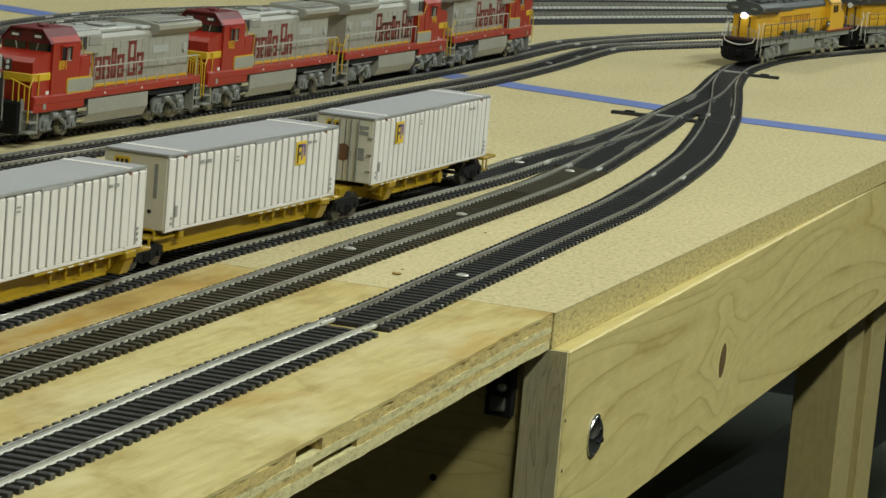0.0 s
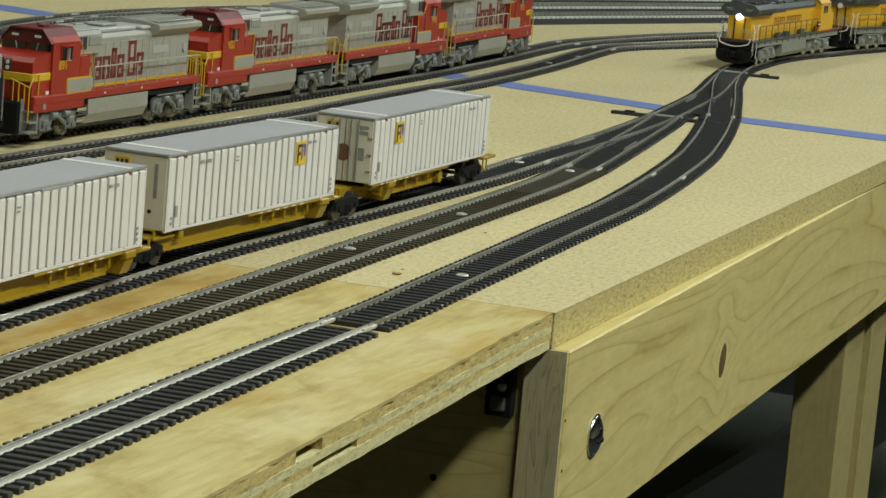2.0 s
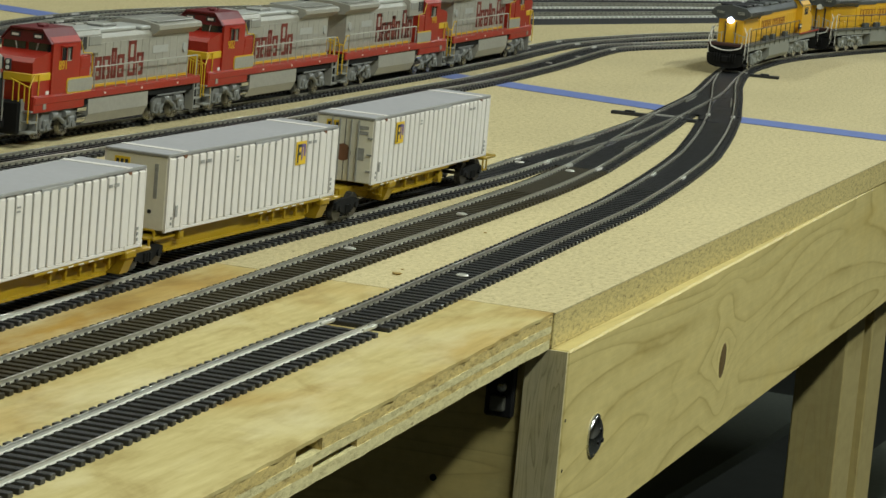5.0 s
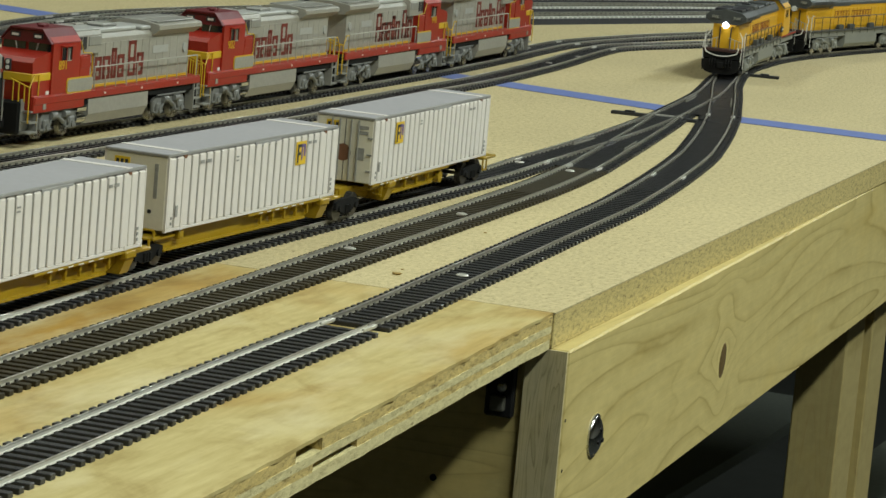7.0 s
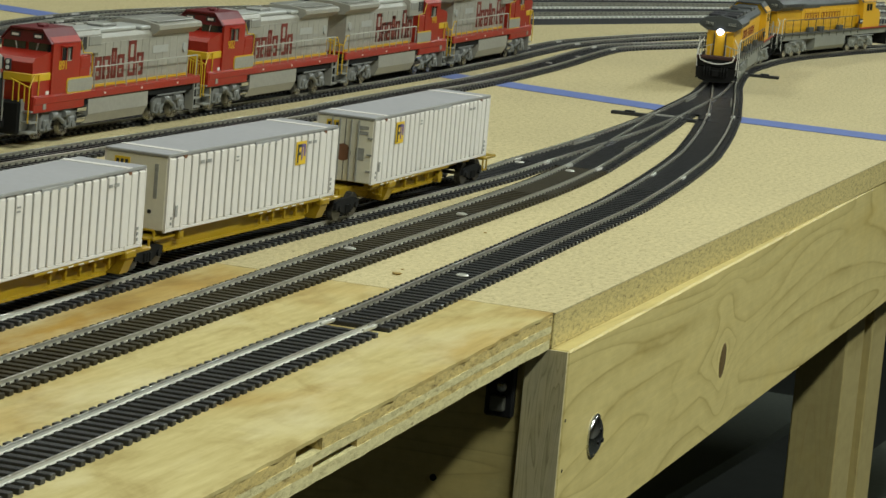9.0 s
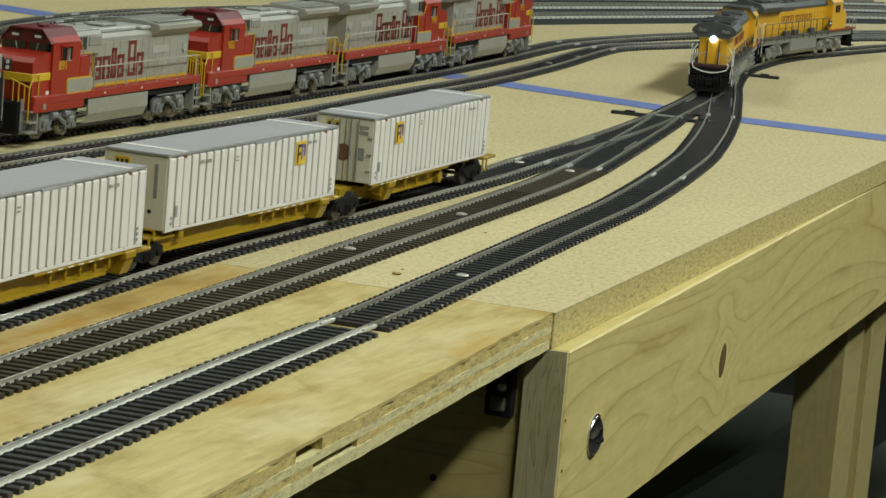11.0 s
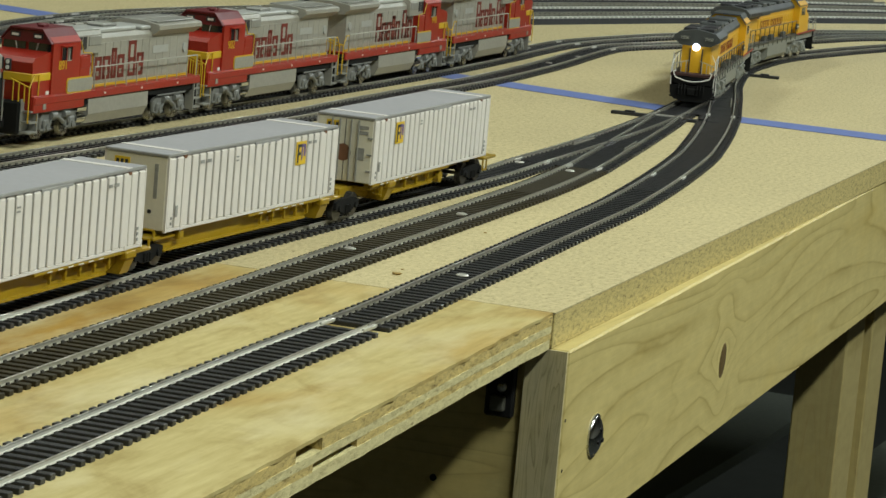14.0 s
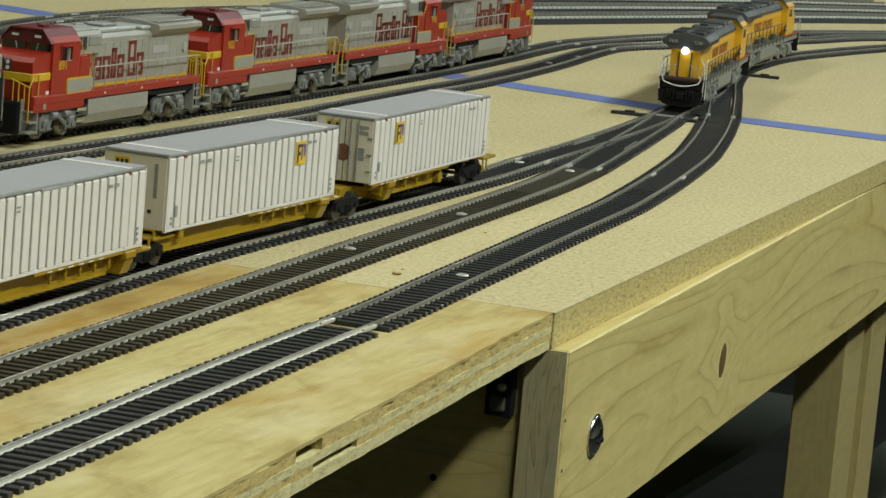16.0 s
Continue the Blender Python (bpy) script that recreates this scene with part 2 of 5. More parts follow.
def bench_top():
    b = thing("bench", pose(0, 0, BT), "pale particle board layout top with raw front edge", "bench")
    part("panel", block(0.0, 3.4, 0, 1.22, -0.0006, 0), M_BOARD, b)
    part("raw_edge", block(0.0004, 3.4, 0.0002, 1.2198, -TB, -0.0006, bevel=0.0004), M_EDGE, b, "coarse speckled chip edge")


bench_top()


def ragged(x0, x1, z0, z1, front, amp, seed, back=1.22, step=0.004):
    """A veneer whose front edge is torn: front(x) gives its line, amp its roughness."""
    bm = bmesh.new()
    k = max(2, int((x1 - x0) / step))
    rows = []
    for i in range(k + 1):
        x = x0 + (x1 - x0) * i / k
        y = front(x) + amp * noise.noise((x * 90, seed * 7.3, 0)) + 0.5 * amp * noise.noise((x * 310, seed * 3.1, 4))
        dz = 0.0
        rows.append([bm.verts.new(c) for c in ((x, y, z1 + dz), (x, y, z0 + dz), (x, back, z0), (x, back, z1))])
    for r, q in zip(rows, rows[1:]):
        for i in range(4):
            j = (i + 1) % 4
            bm.faces.new((r[i], r[j], q[j], q[i]))
    bm.faces.new(rows[0])
    bm.faces.new(list(reversed(rows[-1])))
    bmesh.ops.recalc_face_normals(bm, faces=bm.faces)
    return bm


def plywood_sheet():
    b = thing("plywood_sheet", pose(0, 0, BT), "stained plywood sheet with splintered layered edge", "plywood")

    def line(x):
        return 0.0008 + 0.0335 * min(0, x + 0.03)
    zs = [0, -0.0013, -0.0054, -0.0084, -0.0112, -TB]
    part("veneer", ragged(-1.4, -0.0006, zs[1], zs[0], line, 0.0007, 1), M_PLY, b, "golden stained face veneer")
    part("veneer", ragged(-0.276, -0.0006, zs[2], zs[1], lambda x: line(x) + 0.0001, 0.0004, 2), M_PLY_B, b, "brown rotten core veneer")
    part("veneer", ragged(-1.4, -0.300, zs[2], zs[1], lambda x: line(x) + 0.0001, 0.0004, 2), M_PLY_B, b, "brown rotten core veneer")
    part("veneer", ragged(-1.4, -0.0006, zs[3], zs[2], line, 0.0005, 3), M_PLY_A, b)
    part("veneer", ragged(-1.4, -0.284, zs[4], zs[3], lambda x: line(x) + 0.0001, 0.0004, 4), M_PLY_B, b)
    part("veneer", ragged(-0.240, -0.0006, zs[4], zs[3], lambda x: line(x) + 0.0001, 0.0004, 4), M_PLY_B, b)
    part("veneer", ragged(-1.4, -0.0006, zs[5], zs[4], line, 0.0004, 5), M_PLY_A, b)
    # Black block set inside so the veneer voids look deep in shade.
    part("core", block(-1.39, -0.02, 0.02, 1.2, zs[4] - 0.001, zs[1] - 0.0005), M_BLACK, b, "black block behind the veneer voids, in place of their shade")


plywood_sheet()


def fascia():
    b = thing("fascia_board", pose(0, -0.0074, BT - TB, 0, 0, 0.67), "long pale pine board with knot fixed along the bench front", "board")
    part("plank", block(0.0012, 3.3, 0, 0.019, -0.0882, 0, bevel=0.0009), M_PINE, b)
    part("end_grain", block(0, 0.0012, 0.0006, 0.0184, -0.0878, -0.0004), M_ENDGRAIN, b, "grey weathered sawn end")
    bm = bmesh.new()
    bmesh.ops.create_uvsphere(bm, u_segments=20, v_segments=10, radius=1.0)
    for v in bm.verts:
        v.co = Vector((v.co.x * 0.0070 + v.co.z * 0.0012, v.co.y * 0.0004, v.co.z * 0.0090))
    k = part("knot", bm, M_KNOT, b, "dark brown oval knot", smooth=True)
    k.location = (0.2955, 0, -0.0505)
    for x, z in ((0.004, -0.03), (0.006, -0.052)):
        o = part("nail_hole", rod(bmesh.new(), (0, -0.0002, 0), (0, 0.0002, 0), 0.0008, 8), M_BLACK, b)
        o.location = (x, 0, z)


fascia()


def fascia_bolt():
    b = thing("carriage_bolt", pose(0.052, -0.0068, BT - 0.0605), "shiny domed steel bolt in the pine board", "bolt")
    bm = bmesh.new()
    bmesh.ops.create_uvsphere(bm, u_segments=28, v_segments=16, radius=0.0090)
    for v in bm.verts:
        v.co = Vector((v.co.x, v.co.y * 0.42, v.co.z))
    part("domed_head", bm, M_CHROME, b, smooth=True)
    bm = bmesh.new()
    rod(bm, (0, 0.0002, 0), (0, -0.0008, 0), 0.0097, 28)
    part("rim", bm, M_STEEL, b)
    for x, z in ((-0.0028, -0.002), (0.0028, -0.002), (0, 0.003)):
        part("socket", rod(bmesh.new(), (x, -0.0030, z), (x, -0.0039, z), 0.0011, 10), M_BLACK, b)


fascia_bolt()


def end_joist():
    b = thing("end_joist", pose(0.0026, 0.0118, BT - TB), "pale pine cross board under the bench end", "joist")
    part("plank", block(0, 0.019, 0, 1.18, -0.0882, -0.0003, bevel=0.0008), M_PINE_Y, b)
    o = part("hole", rod(bmesh.new(), (-0.0002, 0.036, -0.063), (0.002, 0.036, -0.063), 0.0016, 12), M_BLACK, b)
    c = thing("bracket", pose(0.002, 0.0205, BT - 0.0395), "black bracket with a bright screw under the plywood", "bracket")
    part("plate", block(-0.004, 0, -0.0062, 0.0062, -0.0075, 0.024, bevel=0.0008), M_BLACK, c)
    part("lug", block(-0.0075, -0.004, -0.0032, 0.0030, -0.0045, 0.002, bevel=0.0006), plain("dull_grey_cast", (0.12, 0.12, 0.10), 0.5, 0.4), c)
    bm = bmesh.new()
    bmesh.ops.create_uvsphere(bm, u_segments=14, v_segments=8, radius=0.0022)
    s = part("screw", bm, M_STEEL, c, "bright screw head", smooth=True)
    s.location = (-0.0045, -0.001, 0.0055)


end_joist()


def leg():
    b = thing("support_post", pose(0, 0, 0), "pale pine support post made of two upright planks", "post")
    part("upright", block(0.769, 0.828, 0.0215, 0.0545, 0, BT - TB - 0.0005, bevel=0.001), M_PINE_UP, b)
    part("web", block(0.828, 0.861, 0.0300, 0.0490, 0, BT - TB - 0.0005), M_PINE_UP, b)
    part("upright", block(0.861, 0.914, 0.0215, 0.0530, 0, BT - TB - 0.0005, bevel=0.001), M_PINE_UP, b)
    o = part("knot", rod(bmesh.new(), (0.7688, 0.0400, 0.862), (0.7695, 0.0400, 0.862), 0.0022, 12), M_KNOT, b, "small dark knot")
    return b


def lower_shelf():
    """Dull planks on cross bearers under the bench."""
    b = thing("lower_shelf", pose(0, 0, 0.30), "dull grey-green slatted plank shelf under the bench", "shelf")
    for y0, y1 in ((0.27, 0.365), (0.52, 0.62), (0.78, 0.88)):
        o = part("plank", block(-1.3, 1.3, 0, y1 - y0, -0.018, 0, bevel=0.001), M_SHELF, b)
        o.matrix_basis = pose(2.1, y0 + 0.09, 0, 0, 0, -3.2)
    for x in (0.914, 2.364):
        part("bearer", block(x, x + 0.038, 0.021, 1.155, -0.107, -0.0182), M_SHELF, b)


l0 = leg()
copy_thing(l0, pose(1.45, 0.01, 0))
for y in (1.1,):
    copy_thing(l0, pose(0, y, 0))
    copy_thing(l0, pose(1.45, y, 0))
lower_shelf()


def tape(label, poly):
    bm = bmesh.new()
    lo = [bm.verts.new((x, y, 0.0002)) for x, y in poly]
    hi = [bm.verts.new((x, y, 0.0004)) for x, y in poly]
    bm.faces.new(hi)
    for i in range(4):
        j = (i + 1) % 4
        bm.faces.new((lo[i], lo[j], hi[j], hi[i]))
    bmesh.ops.recalc_face_normals(bm, faces=bm.faces)
    ob = part("masking_tape", bm, M_TAPE)
    ob.location = (0, 0, BT)
    tagged(ob, label, "tape", "tape strips")


tape("blue masking tape strip at the bench edge", [(0.831, 0.0), (0.870, 0.0), (0.873, 0.1351), (0.835, 0.1351)])
tape("long blue masking tape strip across the bench", [(0.847, 0.179), (0.885, 0.179), (1.085, 0.93), (1.043, 0.93)])


def wood_chip(x, y, size, label):
    bm = bmesh.new()
    bmesh.ops.create_icosphere(bm, subdivisions=1, radius=size)
    for v in bm.verts:
        v.co = Vector((v.co.x * random.uniform(0.6, 1.3), v.co.y * random.uniform(0.6, 1.3), v.co.z * 0.4 * random.uniform(0.6, 1.2)))
    ob = part("wood_chip", bm, M_CHIP)
    ob.location = (x, y, BT + size * 0.3)
    tagged(ob, label, "wood chip", "loose wood chips")


wood_chip(0.035, 0.0835, 0.0022, "small brown wood chip lying on the board")
wood_chip(0.05, 0.0865, 0.0008, "tiny brown wood chip lying on the board")
wood_chip(0.185, 0.094, 0.0009, "tiny brown wood chip lying on the board")


# ---- track ----
GAUGE = 0.0165
TIE_H, SPIKE_H = 0.0019, 0.0009


def curve(points, step=0.004):
    """A smooth line through the points (metres), at even steps."""
    P = np.array(points, float)
    P = np.vstack([2 * P[0] - P[1], P, 2 * P[-1] - P[-2]])
    out = []
    for i in range(1, len(P) - 2):
        for t in np.linspace(0, 1, 24, endpoint=False):
            a, b, c, d = P[i - 1:i + 3]
            out.append(0.5 * (2 * b + (c - a) * t + (2 * a - 5 * b + 4 * c - d) * t * t + (3 * b - a - 3 * c + d) * t ** 3))
    out.append(P[-2])
    out = np.array(out)
    s = np.r_[0, np.cumsum(np.linalg.norm(np.diff(out, axis=0), axis=1))]
    u = np.linspace(0, s[-1], max(2, int(s[-1] / step)))
    return np.stack([np.interp(u, s, out[:, 0]), np.interp(u, s, out[:, 1])], 1)


def normals(c):
    t = np.gradient(c, axis=0)
    t /= np.linalg.norm(t, axis=1)[:, None]
    return t, np.stack([-t[:, 1], t[:, 0]], 1)


RAIL_SECTION = ((-0.9, 0), (0.9, 0), (0.9, 0.25), (0.25, 0.5), (0.25, 1.45), (0.36, 1.6), (0.36, 1.98), (0.28, 2.08), (-0.28, 2.08), (-0.36, 1.98), (-0.36, 1.6), (-0.25, 1.45), (-0.25, 0.5), (-0.9, 0.25))


def rail_mesh(line, web=None):
    """A rail swept along a line of (x, y): bright head, duller web and foot."""
    t, nrm = normals(line)
    k = len(RAIL_SECTION)
    verts, faces = [], []
    for p, q in zip(line, nrm):
        for a, z in RAIL_SECTION:
            verts.append((p[0] + q[0] * a * 1e-3, p[1] + q[1] * a * 1e-3, TIE_H + z * 1e-3))
    for i in range(len(line) - 1):
        for j in range(k):
            j2 = (j + 1) % k
            faces.append((i * k + j, i * k + j2, (i + 1) * k + j2, (i + 1) * k + j))
    faces.append(tuple(range(k)))
    faces.append(tuple(reversed(range((len(line) - 1) * k, len(line) * k))))
    me = bpy.data.meshes.new("rail")
    me.from_pydata(verts, [], faces)
    me.materials.append(M_RAIL)
    me.materials.append(web or M_WEB)
    for i, f in enumerate(me.polygons):
        f.material_index = 0 if i < (len(line) - 1) * k and 5 <= i % k <= 9 else 1
    return me


def tie_mesh(length, width, mat, spike=SPIKE_H):
    bm = block(-width / 2, width / 2, -length / 2, length / 2, 0, TIE_H, bevel=0.0002)
    for s in (-1, 1):
        for e in (-1, 1):
            y = s * (GAUGE / 2 + 0.0005) + e * 0.0011
            box(bm, -width * 0.28, width * 0.28, y - 0.0003, y + 0.0003, TIE_H - 0.0002, TIE_H + spike)
    me = bpy.data.meshes.new("tie")
    bm.to_mesh(me)
    bm.free()
    me.materials.append(mat)
    me.materials.append(M_SPIKE)
    top = TIE_H + 0.0001
    for f in me.polygons:
        f.material_index = 1 if max(me.vertices[v].co.z for v in f.vertices) > top else 0
    return me


def track(label, points, spacing=0.0078, width=0.0034, mat=None, s0=0.0, group="model railway tracks", length=0.0295, joined=False, web=None):
    """A piece of track laid along a line: two rails on separate ties."""
    c = curve(points)
    t, nrm = normals(c)
    th = thing("track", pose(0, 0, BT), label, "model track", group)
    mat = mat or M_TIE
    for s in (1, -1):
        link("rail", rail_mesh(c + nrm * s * (GAUGE / 2 + 0.0005), web), None, th)
    arc = np.r_[0, np.cumsum(np.linalg.norm(np.diff(c, axis=0), axis=1))]
    me = tie_mesh(length, width, mat, 0.0004 if web is M_WEB_CLEAN_GLINT else SPIKE_H)
    spots = []
    u = spacing * 0.5 + s0
    while u < arc[-1]:
        i = min(len(c) - 1, int(np.searchsorted(arc, u)))
        spots.append((np.interp(u, arc, c[:, 0]), np.interp(u, arc, c[:, 1]), math.atan2(t[i, 1], t[i, 0])))
        u += spacing
    if joined:
        verts, faces = [], []
        base = [v.co.copy() for v in me.vertices]
        polys = [tuple(p.vertices) for p in me.polygons]
        for x, y, a in spots:
            k = len(verts)
            ca, sa = math.cos(a), math.sin(a)
            verts += [(x + ca * v.x - sa * v.y, y + sa * v.x + ca * v.y, v.z) for v in base]
            faces += [tuple(k + i for i in p) for p in polys]
        j = bpy.data.meshes.new("tie_row")
        j.from_pydata(verts, [], faces)
        j.materials.append(mat)
        j.materials.append(M_SPIKE)
        marks = [p.material_index for p in me.polygons] * len(spots)
        for f, q in zip(j.polygons, marks):
            f.material_index = q
        tagged(link("tie_row", j, mat, th), kind="stuff")
    else:
        for x, y, a in spots:
            o = new("tie", me)
            o.parent = th
            o.matrix_basis = Matrix.Translation((x, y, 0)) @ Matrix.Rotation(a + random.uniform(-0.012, 0.012), 4, "Z")
    return th, c


LINE_1 = [(-1.22, 0.0290), (-0.88, 0.0366), (-0.565, 0.0436), (-0.376, 0.0478), (-0.201, 0.0520), (-0.064, 0.0530), (0.015, 0.0560), (0.102, 0.0590), (0.202, 0.0630), (0.315, 0.0670), (0.381, 0.0719), (0.465, 0.0799), (0.578, 0.0933), (0.646, 0.1043), (0.738, 0.1212), (0.841, 0.1421)]
LINE_2 = [(-1.22, 0.0950), (-0.83, 0.1015), (-0.459, 0.1077), (-0.271, 0.1107), (-0.154, 0.1127), (-0.043, 0.1142), (0.100, 0.1172), (0.271, 0.1197), (0.375, 0.1227), (0.462, 0.1286)]
LINE_3 = [(-1.22, 0.1290), (-0.83, 0.1425), (-0.461, 0.1560), (-0.279, 0.1625), (-0.198, 0.1640), (-0.125, 0.1655), (-0.027, 0.1680), (0.025, 0.1680), (0.095, 0.1660), (0.219, 0.1620), (0.329, 0.1590), (0.399, 0.1580), (0.463, 0.1600)]
YARD_A = [(0.463, 0.1600), (0.540, 0.1603), (0.631, 0.1622), (0.722, 0.1658), (0.799, 0.1705), (0.836, 0.1735)]
YARD_B = [(0.462, 0.1286), (0.546, 0.1381), (0.646, 0.1499), (0.751, 0.1630), (0.799, 0.1697), (0.836, 0.1735)]
MAIN = [(0.836, 0.1735), (0.966, 0.1860), (1.036, 0.1959), (1.129, 0.2119), (1.214, 0.2249)]
MAIN_B = [(0.841, 0.1421), (0.904, 0.1570), (0.995, 0.1785), (1.085, 0.2004), (1.176, 0.2189), (1.214, 0.2249)]
BEND = [(1.214, 0.2249), (1.265, 0.2309), (1.313, 0.2329), (1.376, 0.2339), (1.449, 0.2289), (1.559, 0.2119), (1.664, 0.1920), (1.769, 0.1671), (1.906, 0.1292), (2.088, 0.0695), (2.224, 0.0199)]
LINE_4 = [(-1.22, 0.4220), (-0.55, 0.4170), (0.076, 0.4122), (0.265, 0.4107), (0.350, 0.4032), (0.497, 0.3962), (0.635, 0.3902), (0.817, 0.3872), (0.937, 0.3872), (1.097, 0.3922), (1.191, 0.3972), (1.307, 0.3992), (1.429, 0.3822), (1.539, 0.3571), (1.676, 0.3170), (1.772, 0.2839), (1.891, 0.2289), (2.088, 0.1292)]
LINE_5 = [(-1.22, 0.3980), (-0.55, 0.3820), (-0.014, 0.3640), (0.169, 0.3585), (0.258, 0.3540), (0.516, 0.3410), (0.626, 0.3410), (0.763, 0.3400), (0.900, 0.3390), (1.037, 0.3440), (1.128, 0.3500), (1.183, 0.3551), (1.292, 0.3621), (1.347, 0.3551), (1.411, 0.3360), (1.540, 0.2969), (1.677, 0.2609), (1.768, 0.2389), (1.905, 0.1790), (2.088, 0.0993)]
LINE_6 = [(1.40, 0.541), (1.514, 0.5050), (1.776, 0.4124), (1.927, 0.3511), (2.078, 0.2830), (2.269, 0.1790)]
LINE_9 = [(0.55, 0.672), (0.708, 0.7022), (0.857, 0.7225), (0.980, 0.7337), (1.084, 0.7317), (1.213, 0.7124), (1.36, 0.675)]
LINE_10 = [(0.55, 0.62), (0.709, 0.6667), (0.840, 0.6991), (0.938, 0.7083), (1.025, 0.7022), (1.168, 0.6769), (1.3, 0.64)]


def cut(points, x0, x1):
    """The stretch of a line between two x."""
    c = curve(points)
    return [(float(x), float(np.interp(x, c[:, 0], c[:, 1]))) for x in np.linspace(x0, x1, max(4, int((x1 - x0) / 0.032)))]


def beside(points, d):
    c = curve(points, 0.02)
    t, nrm = normals(c)
    return [tuple(p) for p in c + nrm * d]


def fit_out(th, c, nails=(), joints=()):
    """Rail joiners at the joints and bright nail heads between the rails."""
    t, nrm = normals(c)
    for x in joints:
        i = int(np.argmin(abs(c[:, 0] - x)))
        for s in (1, -1):
            p = c[i] + nrm[i] * s * (GAUGE / 2 + 0.0005)
            o = part("joiner", block(-0.0068, 0.0068, -0.0015, 0.0015, TIE_H - 0.0003, TIE_H + 0.0013, bevel=0.0003), M_JOIN, th, "bright metal rail joiner")
            o.matrix_basis = Matrix.Translation((p[0], p[1], 0)) @ Matrix.Rotation(math.atan2(t[i, 1], t[i, 0]), 4, "Z")
    for x, d in nails:
        i = int(np.argmin(abs(c[:, 0] - x)))
        p = c[i] + nrm[i] * d
        bm = bmesh.new()
        bmesh.ops.create_uvsphere(bm, u_segments=16, v_segments=8, radius=1.0)
        for v in bm.verts:
            v.co = Vector((v.co.x * 0.0029, v.co.y * 0.0029, max(-0.2, v.co.z) * 0.0009 + TIE_H + 0.0002))
        o = part("nail_head", bm, M_JOIN, th, "bright flat nail head", smooth=True)
        o.location = (p[0], p[1], 0)


th, c = track("shiny-railed black model track on the plywood", cut(LINE_1, -1.2, -0.104), 0.0068, web=M_WEB_CLEAN_GLINT)
fit_out(th, c, joints=(-0.104,))
th, c = track("black curved model track along the bench edge", cut(LINE_1, -0.1038, 0.841), 0.0070, s0=0.0068)
fit_out(th, c, nails=((0.044, 0.0),), joints=(0.47, 0.84))
far_part = c[c[:, 0] > 0.40]
_, far_n = normals(far_part)
FAR_BED = (th, far_part + far_n * 0.0125, far_part - far_n * 0.0125)
th, c = track("weathered brown model track with nickel rails", LINE_2, 0.0064, mat=M_TIE_BROWN, web=M_WEB_LIT)
yard_part = c[c[:, 0] > 0.33]
_, yard_n = normals(yard_part)
YARD_BED = (th, yard_part + yard_n * 0.0128, yard_part - yard_n * 0.0128, M_TIE_BROWN)
fit_out(th, c, nails=((0.074, 0.004), (0.221, 0.0), (0.440, 0.003)), joints=(0.462,))
# Separate stretch: here the lamp's glint is put into the rail sides.
track("model track with glint-paled rail sides under the cut-off container", cut(LINE_3, -1.2, -0.119), 0.0066, web=M_WEB_CLEAN_GLINT)
th, c = track("black model track under the container train", cut(LINE_3, -0.1187, 0.463), 0.0066, web=M_WEB_LIT)
fit_out(th, c, nails=((0.450, 0.004),), joints=(0.462,))
track("black curved model track under the yellow locomotives", BEND, 0.0067)
track("black model track ahead of the silver locomotives", LINE_4[:3], 0.0067)
th, c = track("black model track under the silver locomotives", LINE_4[2:], 0.0067)
fit_out(th, c, joints=(1.305,))
track("black model track leading behind the container train", LINE_5[:3], 0.0067)
th, c = track("black model track behind the container train", LINE_5[2:], 0.0067)
FAR_TH = th
fit_out(th, c, nails=((1.097, 0.002), (1.183, -0.004)), joints=(1.29,))
th, c = track("dark model track in the far corner of the bench", LINE_9, 0.0078, joined=True)
fit_out(th, c, joints=(0.98, 1.03))
th, c = track("dark model track joining at the far corner", LINE_10, 0.0078, joined=True)
fit_out(th, c, joints=(0.95,))


def roadbed_track(label, points):
    """Pale-tied track on a black foam bed."""
    c = curve(points, 0.01)
    t, nrm = normals(c)
    bm = bmesh.new()
    rows = []
    for p, q in zip(c, nrm):
        rows.append([bm.verts.new((p[0] + q[0] * d, p[1] + q[1] * d, z)) for d, z in ((-0.021, 0), (-0.0165, 0.005), (0.0165, 0.005), (0.021, 0))])
    for r, q in zip(rows, rows[1:]):
        for i in range(3):
            bm.faces.new((r[i], r[i + 1], q[i + 1], q[i]))
    bmesh.ops.recalc_face_normals(bm, faces=bm.faces)
    th, _ = track(label, points, 0.0078, 0.0034, M_TIE_PALE, joined=True)
    for o in th.children:
        o.location.z = 0.005
        if o.name.startswith("rail"):
            o.data.materials[0] = M_WEB
    part("roadbed", bm, M_FOAM, th, "black foam roadbed")


for k in range(3):
    roadbed_track("pale concrete-tied model track on black roadbed", beside(LINE_6, 0.083 * k))


def bed(th, upper, lower, mat=None):
    """The moulded plastic web between the ties."""
    bm = bmesh.new()
    rows = [[bm.verts.new((*p, z)) for p, z in ((a, 0.0003), (a, 0.00185), (b, 0.00185), (b, 0.0003))] for a, b in zip(upper, lower)]
    for r, q in zip(rows, rows[1:]):
        for i in range(3):
            bm.faces.new((r[i], r[i + 1], q[i + 1], q[i]))
    bmesh.ops.recalc_face_normals(bm, faces=bm.faces)
    part("tie_web", bm, mat or M_WEBBING, th)


